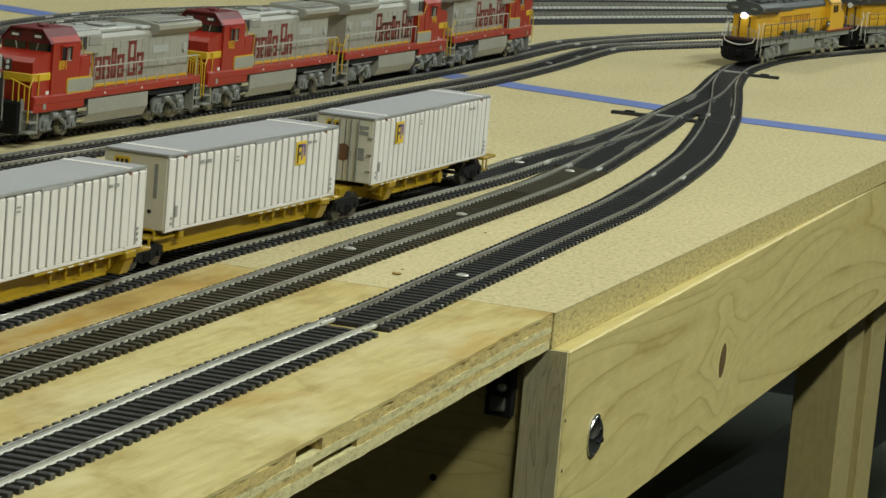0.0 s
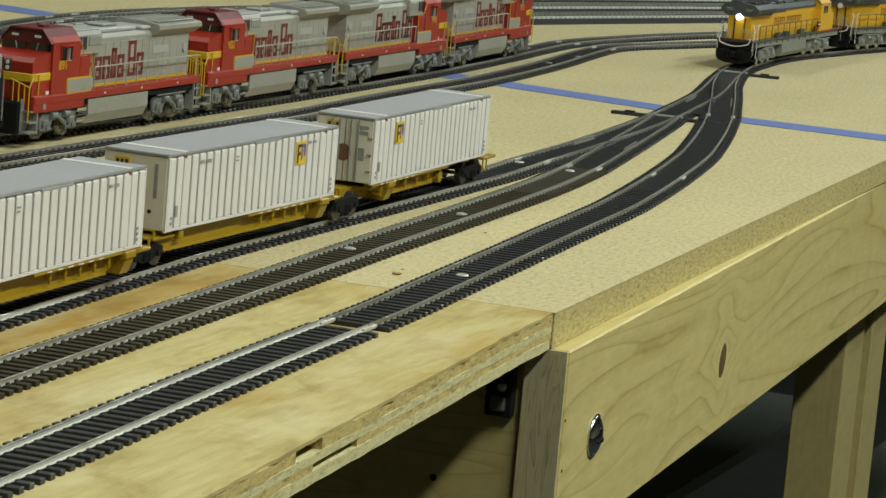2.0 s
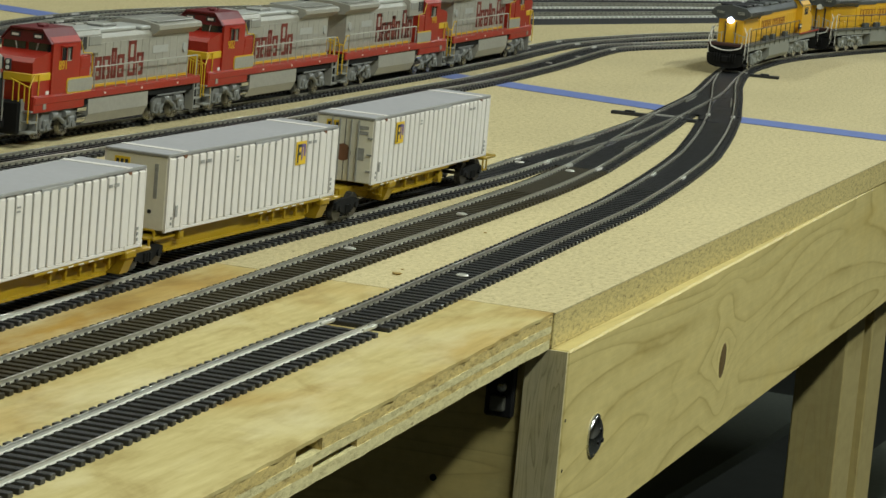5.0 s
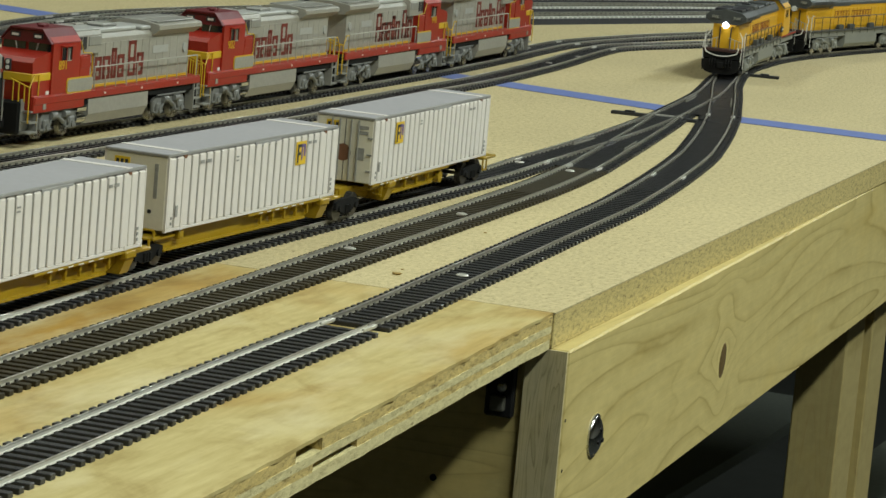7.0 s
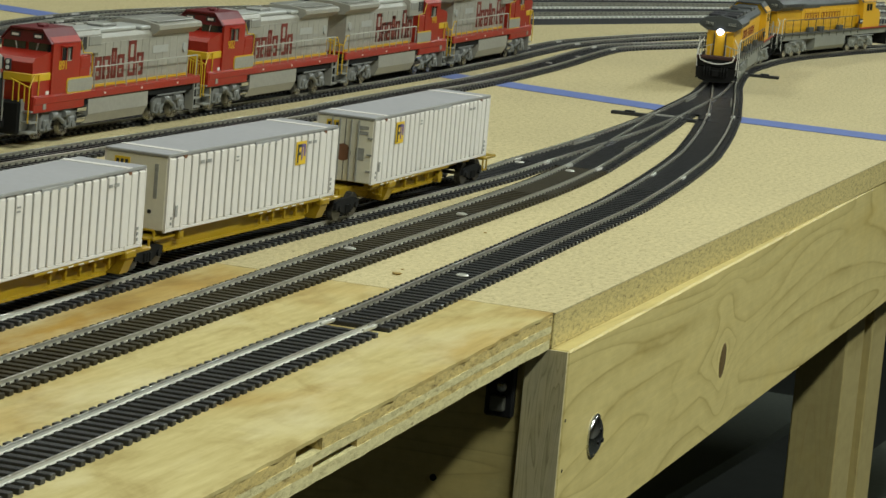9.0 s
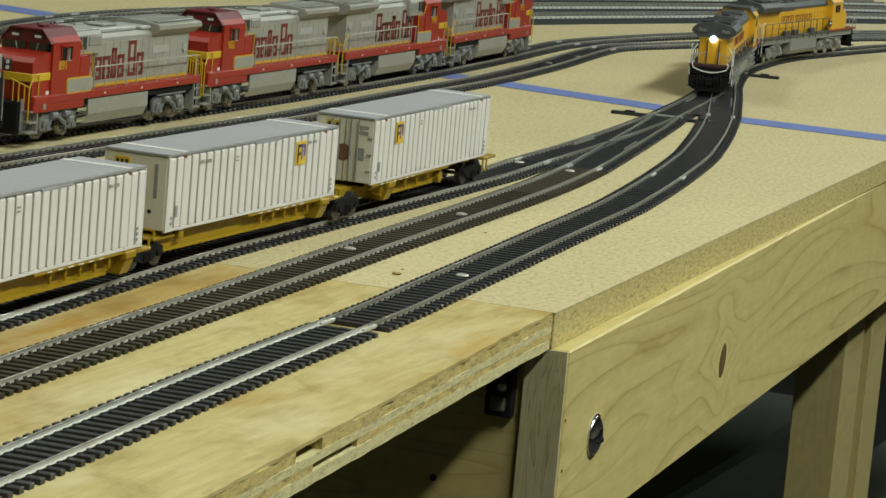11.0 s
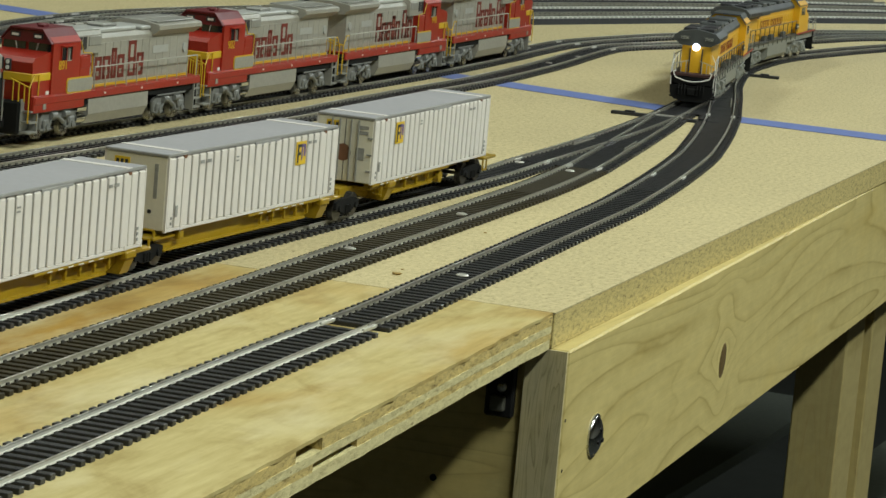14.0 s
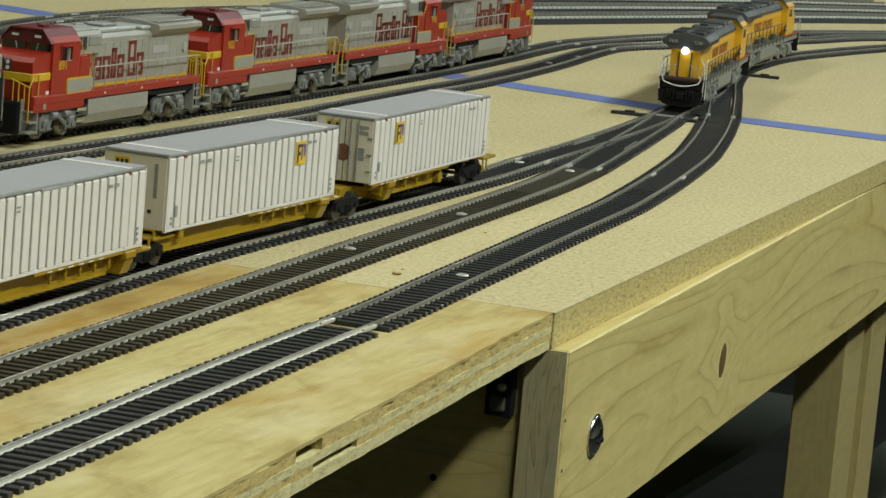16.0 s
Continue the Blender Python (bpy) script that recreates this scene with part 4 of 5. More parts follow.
def spine_car(x0, y0, turn, label, lead_truck, last=False):
    """A yellow spine car: deep centre sill, side girders with flanges, bolsters, brackets, couplings and trucks."""
    c = thing("spine_car", Matrix.Translation((x0, y0, BT)) @ Matrix.Rotation(turn, 4, "Z"), label, "freight car", "yellow spine cars")
    L = CL
    sill = [(-0.006, 0.0128), (0.006, 0.0128), (0.012, 0.0098), (L - 0.030, 0.0098), (L - 0.012, 0.0128), (L + 0.004, 0.0128), (L + 0.004, 0.0168), (-0.006, 0.0168)]
    if last:
        sill = [(-0.018, 0.0120), (0.010, 0.0120), (0.018, 0.0095), (0.100, 0.0095), (0.118, 0.0138), (L + 0.004, 0.0138), (L + 0.004, 0.0168), (-0.018, 0.0168)]
    part("centre_sill", prism(bmesh.new(), sill, -0.0045, 0.0045), M_CARYEL, c)
    for s in (-1, 1):
        ya, yb = sorted((s * 0.0094, s * 0.0108))
        g0, g1 = (0.016, 0.112) if last else (0.000, L - 0.008)
        low = 0.0112 if last else 0.0104
        part("side_girder", prism(bmesh.new(), [(g0, 0.0182), (g0, low + 0.002), (g0 + 0.006, low), (g1 - 0.014, low), (g1, 0.0150), (g1, 0.0182)], ya, yb), M_CARYEL, c)
        part("lower_flange", block(g0 + 0.006, g1 - 0.016, *sorted((s * 0.0100, s * 0.0122)), low - 0.0006, low + 0.0003), M_CARYEL, c)
        f0, f1 = (0.004, 0.112) if last else (0.080, L + 0.002)
        part("side_flange", block(f0, f1, *sorted((s * 0.0100, s * 0.0148)), 0.0172, 0.0184, bevel=0.0002), M_CARYEL, c, "pale yellow upper flange")
        for i in range(5):
            bx = f0 + 0.016 + i * (f1 - f0 - 0.042) / 4
            bm = block(bx - 0.0009, bx + 0.0009, *sorted((s * 0.0106, s * 0.0136)), 0.0142, 0.0172, bevel=0.0003)
            box(bm, bx - 0.0005, bx + 0.0005, *sorted((s * 0.0122, s * 0.0134)), 0.0122, 0.0145)
            part("bracket", bm, M_CARYEL, c)
        for k in range(6):
            sx = f0 + 0.010 + k * 0.0085
            part("stencil_bar", block(sx, sx + 0.0040, *sorted((s * 0.0148, s * 0.0150)), 0.0176, 0.0180), M_PALEGREY, c)
        if not last:
            part("jacking_pad", block(0.0155, 0.0200, *sorted((s * 0.0104, s * 0.0142)), 0.0142, 0.0178, bevel=0.0006), M_CARYEL, c)
        else:
            part("end_casting", rod(bmesh.new(), (0.104, s * 0.0098, 0.0130), (0.104, s * 0.0134, 0.0130), 0.0030, 14), M_CARYEL, c)
    for bx, d in ((0.024 if last else 0.014, 1), (L + 0.004 if last else L - 0.006, -1)):
        if (d > 0) == last:
            bm = bmesh.new()
            prism(bm, [(-0.0152, 0.0172), (-0.0150, 0.0140), (-0.0128, 0.0086), (0.0128, 0.0086), (0.0150, 0.0140), (0.0152, 0.0172)], bx + d * 0.004 - 0.0038, bx + d * 0.004 + 0.0038, "x")
            part("bolster", bm, M_CARYEL, c)
            for s in (-1, 1):
                part("pedestal", block(bx + d * 0.004 - 0.0046, bx + d * 0.004 + 0.0046, *sorted((s * 0.0130, s * 0.0160)), 0.0150, 0.0180, bevel=0.0005), M_CARYEL, c)
        part("end_platform", block(min(bx - d * 0.0195, bx), max(bx - d * 0.0195, bx), -0.0132, 0.0132, 0.0154, 0.0170, bevel=0.0004), M_CARYEL, c)
        if last and d < 0:
            continue
        bm = bmesh.new()
        for s in (-1, 1):
            rod(bm, (bx - d * 0.0185, s * 0.0124, 0.0165), (bx - d * 0.0185, s * 0.0124, 0.0200), 0.0006, 6)
        rod(bm, (bx - d * 0.0185, -0.0124, 0.0197), (bx - d * 0.0185, 0.0124, 0.0197), 0.0005, 6)
        part("end_rail", bm, M_CARYEL, c)
    if last:
        for s in (-1, 1):
            bm = bmesh.new()
            for a in (L + 0.004, L + 0.010):
                rod(bm, (a, s * 0.0126, 0.0160), (a, s * 0.0126, 0.0098), 0.0005, 6)
            rod(bm, (L + 0.004, s * 0.0126, 0.0100), (L + 0.010, s * 0.0126, 0.0100), 0.0005, 6)
            part("stirrup_step", bm, M_CARYEL, c)
    bm = block(L + 0.004, L + 0.017, -0.0022, 0.0022, 0.0105, 0.0135, bevel=0.0006)
    box(bm, L + 0.014, L + 0.019, -0.0036, 0.0036, 0.0098, 0.0140, bevel=0.0008)
    part("coupler", bm, M_DARK, c, "black coupler")
    freight_truck(c, lead_truck)
    if last:
        freight_truck(c, 0.1600)
    return c


spine_car(-0.0511, 0.1708, -0.0466, "yellow spine car under the middle container", -0.0078)
spine_car(0.1639, 0.1622, -0.0073, "yellow spine car at the train's end", -0.0195, True)
spine_car(-0.2588, 0.1648, -0.0094, "yellow spine car under the cut-off container", -0.0100)


# silver and red locomotives
SL = 0.2235


def loco_truck(parent, at, axles, mat, r=0.0058, base=0.0315):
    """A powered truck that swivels about its centre; its wheelsets roll on their own axles."""
    tr = part("truck", block(-base / 2, base / 2, -0.007, 0.007, 0.0105, 0.0165, bevel=0.0008), M_DARK, parent, "%s truck" % ("grey" if mat is not M_DARK else "black"))
    tr.location.x = at
    for a in axles:
        bm = bmesh.new()
        wheelset(bm, 0, r, 0)
        w = part("wheelset", bm, M_WHEEL, tr)
        w.location = (a, 0, 0.0044 + r)
    for s in (-1, 1):
        bm = bmesh.new()
        y0, y1 = sorted((s * 0.0115, s * 0.0138))
        e = axles[-1]
        prism(bm, [(-e - 0.006, 0.0135), (-e - 0.004, 0.0172), (e + 0.004, 0.0172), (e + 0.006, 0.0135), (e + 0.002, 0.0115), (0.005, 0.0130), (-0.005, 0.0130), (-e - 0.002, 0.0115)], y0, y1)
        for a in axles:
            box(bm, a - 0.0030, a + 0.0030, *sorted((s * 0.0120, s * 0.0152)), 0.0080, 0.0142, bevel=0.0006)
            rod(bm, (a, s * 0.0145, 0.0104), (a, s * 0.0162, 0.0104), 0.0018, 10)
            for d in (-0.0052, 0.0052):
                rod(bm, (a + d, s * 0.0130, 0.0098), (a + d, s * 0.0130, 0.0150), 0.0013, 8)
            box(bm, a - 0.0062, a + 0.0062, *sorted((s * 0.0122, s * 0.0146)), 0.0088, 0.0097)
        rod(bm, (-e - 0.004, s * 0.0150, 0.0185), (e + 0.004, s * 0.0150, 0.0185), 0.0005, 6)
        rod(bm, (-e * 0.4, s * 0.0150, 0.0165), (e * 0.4, s * 0.0140, 0.0120), 0.0012, 8)
        part("side_frame", bm, mat, tr)
        for d in (-1, 1):
            bm = bmesh.new()
            rod(bm, (d * (e * 0.5 - 0.003), s * 0.0150, 0.0160), (d * (e * 0.5 + 0.003), s * 0.0150, 0.0160), 0.0017, 10)
            rod(bm, (d * e * 0.5, s * 0.0150, 0.0160), (d * (e * 0.5 + 0.004), s * 0.0146, 0.0110), 0.0006, 6)
            part("brake_cylinder", bm, mat, tr)
    return tr


def railing(parent, x0, x1, y, z0, z1, n, mat, r=0.00035, sag=0.0):
    bm = bmesh.new()
    for i in range(n + 1):
        x = x0 + (x1 - x0) * i / n
        rod(bm, (x, y, z0), (x, y, z1), r, 5)
    rod(bm, (x0, y, z1), (x1, y, z1), r * 1.1, 5)
    return part("handrail", bm, mat, parent)


def end_steps(parent, x, d, mat, rail_mat, deck=0.0255, half=0.0160, thin=0.0004):
    """Pilot with step wells, coupler and end railings; d points outward along x."""
    bm = bmesh.new()
    for s in (-1, 1):
        y0, y1 = sorted((s * 0.0105, s * half))
        for k, z in enumerate((0.0085, 0.0135, 0.0190)):
            a, b = sorted((x - d * 0.011, x - d * (0.002 + 0.001 * k)))
            box(bm, a, b, y0, y1, z, z + 0.0009)
        a, b = sorted((x - d * 0.0122, x - d * 0.0112))
        box(bm, a, b, y0, y1, 0.0078, deck)
        box(bm, *sorted((x - d * 0.011, x - d * 0.002)), *sorted((s * 0.0100, s * 0.0108)), 0.0078, deck)
    part("step_well", bm, mat, parent, "end steps")
    bm = block(*sorted((x - d * 0.0115, x - d * 0.0005)), -0.0105, 0.0105, 0.0075, deck - 0.001, bevel=0.0012)
    part("pilot", bm, M_DARK, parent)
    bm = block(*sorted((x - d * 0.002, x + d * 0.004)), -0.0020, 0.0020, 0.0115, 0.0150, bevel=0.0006)
    box(bm, *sorted((x + d * 0.001, x + d * 0.0045)), -0.0033, 0.0033, 0.0105, 0.0160, bevel=0.0008)
    part("coupler", bm, M_DARK, parent, "black coupler")
    bm = bmesh.new()
    for s in (-1, 1):
        y = s * (half - 0.0004)
        rod(bm, (x - d * 0.0015, y, 0.014), (x - d * 0.0015, y, deck + 0.006), thin, 5)
        rod(bm, (x - d * 0.0015, y, deck + 0.006), (x - d * 0.006, y, deck + 0.0125), thin, 5)
        rod(bm, (x - d * 0.0115, y, 0.012), (x - d * 0.0115, y, deck + 0.0125), thin, 5)
        rod(bm, (x - d * 0.006, y, deck + 0.0125), (x - d * 0.0115, y, deck + 0.0125), thin, 5)
        rod(bm, (x - d * 0.0015, y, deck + 0.0065), (x - d * 0.0015, s * 0.004, deck + 0.0100), thin, 5)
        for k in (0.25, 0.55, 0.85):
            yy = y + (s * 0.004 - y) * k
            rod(bm, (x - d * 0.0015, yy, deck - 0.001), (x - d * 0.0015, yy, deck + 0.0065 + 0.0035 * k), thin, 5)
    part("end_railing", bm, rail_mat, parent)


def hood_section(half, z0, z1, chamfer):
    return [(-half, z0), (-half, z1 - chamfer), (-half + chamfer, z1), (half - chamfer, z1), (half, z1 - chamfer), (half, z0)]


def silver_loco(m, number, label):
    c = thing("locomotive", Matrix.Translation((0, 0, -0.0003)) @ m @ Matrix.Diagonal((1, 1, 1.075, 1)), label, "locomotive", "silver and red locomotives")
    part("frame", block(0.010, SL - 0.010, -0.0150, 0.0150, 0.0190, 0.0240, bevel=0.0004), M_DARK, c)
    part("walkway", block(0.073, SL - 0.010, -0.0163, 0.0163, 0.0262, 0.0272), M_RED, c, "red walkway")
    for s in (-1, 1):
        part("red_sill", block(0.010, SL - 0.008, *sorted((s * 0.0152, s * 0.0165)), 0.0226, 0.0265, bevel=0.0003), M_RED, c, "red side sill")
        part("yellow_stripe", block(0.076, 0.2062, *sorted((s * 0.0112, s * 0.0119)), 0.0272, 0.0285), M_STRIPE, c, "yellow stripe")
        for bx in (0.090, 0.136, 0.183):
            part("sill_mark", block(bx, bx + 0.0018, *sorted((s * 0.0164, s * 0.0168)), 0.0240, 0.0250), M_PALEGREY, c)
    # nose and cab
    nose = part("nose", prism(bmesh.new(), [(0.0135, 0.0190), (0.0125, 0.0440), (0.0150, 0.0462), (0.0350, 0.0490), (0.0350, 0.0190)], -0.0148, 0.0148), M_RED, c, "red short hood")
    part("cab_skirt", block(0.0135, 0.0720, -0.0162, 0.0162, 0.0184, 0.0272, bevel=0.0004), M_RED, nose, "red lower skirt")
    part("nose_band", block(0.0118, 0.0345, -0.0151, 0.0151, 0.0343, 0.0385, bevel=0.0004), M_STRIPE, nose, "yellow nose band")
    part("lamp_plate", block(0.0116, 0.0130, -0.0018, 0.0018, 0.0392, 0.0450, bevel=0.0003), M_INK, nose)
    for z in (0.0406, 0.0434):
        part("headlight", rod(bmesh.new(), (0.0118, 0, z), (0.0112, 0, z), 0.0011, 12), M_PALEGREY, nose)
    cab = part("cab", prism(bmesh.new(), hood_section(0.0160, 0.0215, 0.0592, 0.0060), 0.0325, 0.0640, "x"), M_RED, c, "red wide cab")
    part("cab_roof", prism(bmesh.new(), [(-0.0161, 0.0528), (-0.0105, 0.0590), (-0.0098, 0.0598), (0.0098, 0.0598), (0.0105, 0.0590), (0.0161, 0.0528), (0.0158, 0.0526), (0.0100, 0.0588), (-0.0100, 0.0588), (-0.0158, 0.0526)], 0.0300, 0.0645, "x"), M_DKRED, cab, "dark red roof")
    part("brow", prism(bmesh.new(), [(-0.0150, 0.0525), (-0.0102, 0.0582), (0.0102, 0.0582), (0.0150, 0.0525)], 0.0312, 0.0327, "x"), M_DKRED, cab)
    for s in (-1, 1):
        part("windscreen", block(0.0319, 0.0326, *sorted((s * 0.0010, s * 0.0146)), 0.0484, 0.0536), M_GLASS, cab, "dark windscreen")
        part("wiper", rod(bmesh.new(), (0.0316, s * 0.0060, 0.0487), (0.0316, s * 0.0070, 0.0524), 0.0004, 5), M_RAILING, cab)
        part("number_board", block(0.0308, 0.0313, *sorted((s * 0.0040, s * 0.0100)), 0.0545, 0.0572), M_INK, cab)
        part("number_bar", block(0.0306, 0.0309, *sorted((s * 0.0050, s * 0.0090)), 0.0551, 0.0564), M_PALEGREY, cab)
        part("side_window", block(0.0415, 0.0472, *sorted((s * 0.0157, s * 0.0163)), 0.0440, 0.0505), M_GLASS, cab)
        part("side_window", block(0.0480, 0.0535, *sorted((s * 0.0157, s * 0.0163)), 0.0440, 0.0505), M_GLASS, cab)
        part("window_awning", block(0.0405, 0.0545, *sorted((s * 0.0158, s * 0.0185)), 0.0510, 0.0516), M_RED, cab)
        part("mirror", block(0.0478, 0.0484, *sorted((s * 0.0160, s * 0.0178)), 0.0440, 0.0500), M_RAILING, cab)
        part("window_post", block(0.0480, 0.0530, *sorted((s * 0.0162, s * 0.0165)), 0.0434, 0.0440), M_RAILING, cab)
        part("equipment_box", block(0.0600, 0.0725, *sorted((s * 0.0080, s * 0.0158)), 0.0272, 0.0455, bevel=0.0005), M_RED, c, "red equipment box")
        bm = bmesh.new()
        prism(bm, [(0.0450, 0.0280), (0.0465, 0.0265), (0.0740, 0.0265), (0.0740, 0.0345), (0.0465, 0.0345), (0.0450, 0.0330)], *sorted((s * 0.0158, s * 0.0164)))
        part("stripe_outline", bm, M_STRIPE, c, "yellow outline band")
        bm = bmesh.new()
        prism(bm, [(0.0459, 0.0283), (0.0470, 0.0273), (0.0745, 0.0273), (0.0745, 0.0337), (0.0470, 0.0337), (0.0459, 0.0327)], *sorted((s * 0.0160, s * 0.0167)))
        part("silver_panel", bm, M_SILVER, c, "silver side panel")
        lettering(number, 0.0068, M_STRIPE, cab, Matrix.Translation((0.0445 if s < 0 else 0.0445, s * 0.0161, 0.0392)) @ facing(s), "road_number", "small yellow road number")
        line = [(0.0590, 0.0530), (0.0612, 0.0500), (0.0630, 0.0468), (0.0725, 0.0462), (0.0742, 0.0450), (0.0742, 0.0360), (0.0725, 0.0345)]
        bm = bmesh.new()
        for p, q in zip(line, line[1:]):
            rod(bm, (p[0], s * 0.0161, p[1]), (q[0], s * 0.0161, q[1]), 0.0003, 6)
        part("outline_stripe", bm, M_STRIPE, c, "thin yellow outline stripe")
        part("box_shadow_panel", block(0.0610, 0.0722, *sorted((s * 0.0157, s * 0.0160)), 0.0385, 0.0440, bevel=0.0002), M_RED, c)
        for wx in (0.0415, 0.0475, 0.0538):
            part("window_frame", block(wx - 0.0003, wx + 0.0003, *sorted((s * 0.0160, s * 0.0166)), 0.0438, 0.0508), M_RED, cab)
        part("kick_plate", block(0.0240, 0.0275, *sorted((s * 0.0161, s * 0.0165)), 0.0200, 0.0230), M_SILDARK, nose)
        part("flag_mark", block(0.0285, 0.0320, *sorted((s * 0.0148, s * 0.0151)), 0.0262, 0.0290), M_PALEGREY, nose)
    part("roof_horn", block(0.040, 0.046, -0.005, -0.001, 0.0597, 0.0612, bevel=0.0003), M_DKRED, cab)
    part("roof_antenna", block(0.050, 0.056, 0.001, 0.005, 0.0597, 0.0608, bevel=0.0003), M_DKRED, cab)
    for o in (nose, cab):
        o.location.x = -0.0045
    # hood
    hood = part("hood", prism(bmesh.new(), hood_section(0.0112, 0.0270, 0.0545, 0.0022), 0.0600, 0.2060, "x"), M_SILVER, c, "silver long hood")
    part("cabinet", prism(bmesh.new(), hood_section(0.0138, 0.0455, 0.0572, 0.0020), 0.0600, 0.0880, "x"), M_SILVER, c, "silver cabinet behind the cab")
    part("cabinet_roof", block(0.0600, 0.0880, -0.0120, 0.0120, 0.0572, 0.0582, bevel=0.0003), M_SILROOF, c)
    for s in (-1, 1):
        part("louvre", block(0.0608, 0.0645, *sorted((s * 0.0136, s * 0.0141)), 0.0480, 0.0545), M_INK, c)
        part("louvre", block(0.0660, 0.0700, *sorted((s * 0.0136, s * 0.0141)), 0.0480, 0.0545), M_INK, c)
        part("grille", block(0.0725, 0.0870, *sorted((s * 0.0136, s * 0.0143)), 0.0495, 0.0545, bevel=0.0003), M_SILDARK, c)
        for k in range(13):
            dx = 0.0800 + k * 0.0092
            part("hood_door", block(dx, dx + 0.0086, *sorted((s * 0.0110, s * 0.0114)), 0.0290, 0.0500, bevel=0.0001), M_SILVER, hood)
        glyph_frames([0.0100, 0.0086, 0.0092, 0.0062, 0.0086, 0.0020, 0.0098, 0.0086], [0.0185, 0.0122, 0.0122, 0.0160, 0.0122, 0.0, 0.0190, 0.0122], M_SIGNRED, hood, 0.0745 if s < 0 else 0.1480, s * 0.0114, 0.0306, s, 0.0013, 0.0026, "faded red letter-like shape")
        part("hood_box", block(0.158, 0.178, *sorted((s * 0.0110, s * 0.0117)), 0.0415, 0.0455), M_SILROOF, hood)
        part("round_cover", rod(bmesh.new(), (0.200, s * 0.0112, 0.0430), (0.200, s * 0.0122, 0.0430), 0.0026, 14), M_SILROOF, hood)
        railing(c, 0.078, SL - 0.014, s * 0.0161, 0.0266, 0.0385, 10, M_RAILING)
    part("engine_roof", block(0.0900, 0.1400, -0.0090, 0.0090, 0.0545, 0.0572, bevel=0.0008), M_SILROOF, hood)
    part("exhaust", block(0.1050, 0.1220, -0.0055, 0.0055, 0.0572, 0.0590, bevel=0.0006), M_SILDARK, hood)
    rad = part("radiator", prism(bmesh.new(), [(-0.0112, 0.0510), (-0.0160, 0.0545), (-0.0160, 0.0566), (-0.0150, 0.0574), (-0.0040, 0.0588), (0.0040, 0.0588), (0.0150, 0.0574), (0.0160, 0.0566), (0.0160, 0.0545), (0.0112, 0.0510)], 0.1560, 0.2130, "x"), M_SILVER, c, "silver radiator overhang")
    for s in (-1, 1):
        part("radiator_screen", block(0.1600, 0.2090, *sorted((s * 0.0015, s * 0.0125)), 0.0580, 0.0590, bevel=0.0003), M_SILDARK, rad, "dull grey roof grille")
    part("hood_cap", block(0.1440, 0.1560, -0.0105, 0.0105, 0.0545, 0.0566, bevel=0.0006), M_SILROOF, hood)
    part("fuel_tank", prism(bmesh.new(), [(-0.0154, 0.0140), (-0.0154, 0.0220), (0.0154, 0.0220), (0.0154, 0.0140), (0.0125, 0.0088), (-0.0125, 0.0088)], 0.0740, 0.1480, "x"), M_SILVER, c, "silver-grey fuel tank")
    for s in (-1, 1):
        for x0 in (0.0760, 0.1220):
            part("air_tank", rod(bmesh.new(), (x0, s * 0.0125, 0.0225), (x0 + 0.0200, s * 0.0125, 0.0225), 0.0024, 10), M_SILDARK, c)
    for s in (-1, 1):
        for zz in (0.0125, 0.0175):
            part("air_tank", rod(bmesh.new(), (0.0610, s * 0.0135, zz), (0.0715, s * 0.0135, zz), 0.0022, 14), M_CHROME, c, "bright metal air tank")
    loco_truck(c, 0.0420, (-0.0145, 0.0145), M_TRUCKGREY)
    loco_truck(c, 0.1795, (-0.0145, 0.0145), M_TRUCKGREY)
    end_steps(c, 0.0030, -1, M_SILDARK, M_STRIPE)
    end_steps(c, SL - 0.0030, 1, M_SILDARK, M_STRIPE)
    return c


xs = [0.2435 + SL * i for i in range(4)]
silver_loco(Matrix.Translation((xs[0], 0.3925, BT)) @ Matrix.Rotation(-0.020, 4, "Z"), "891", "silver and red road locomotive with yellow striping, number 891")
silver_loco(Matrix.Translation((xs[1], 0.3905, BT)) @ Matrix.Rotation(-0.012, 4, "Z"), "902", "silver and red road locomotive with yellow striping, number 902")
silver_loco(Matrix.Translation((xs[3], 0.3885, BT)) @ Matrix.Rotation(math.pi, 4, "Z"), "910", "silver and red locomotive facing the other way")
silver_loco(Matrix.Translation((xs[3] + SL, 0.3935, BT)) @ Matrix.Rotation(math.pi + 0.020, 4, "Z"), "915", "last silver and red locomotive of the row")



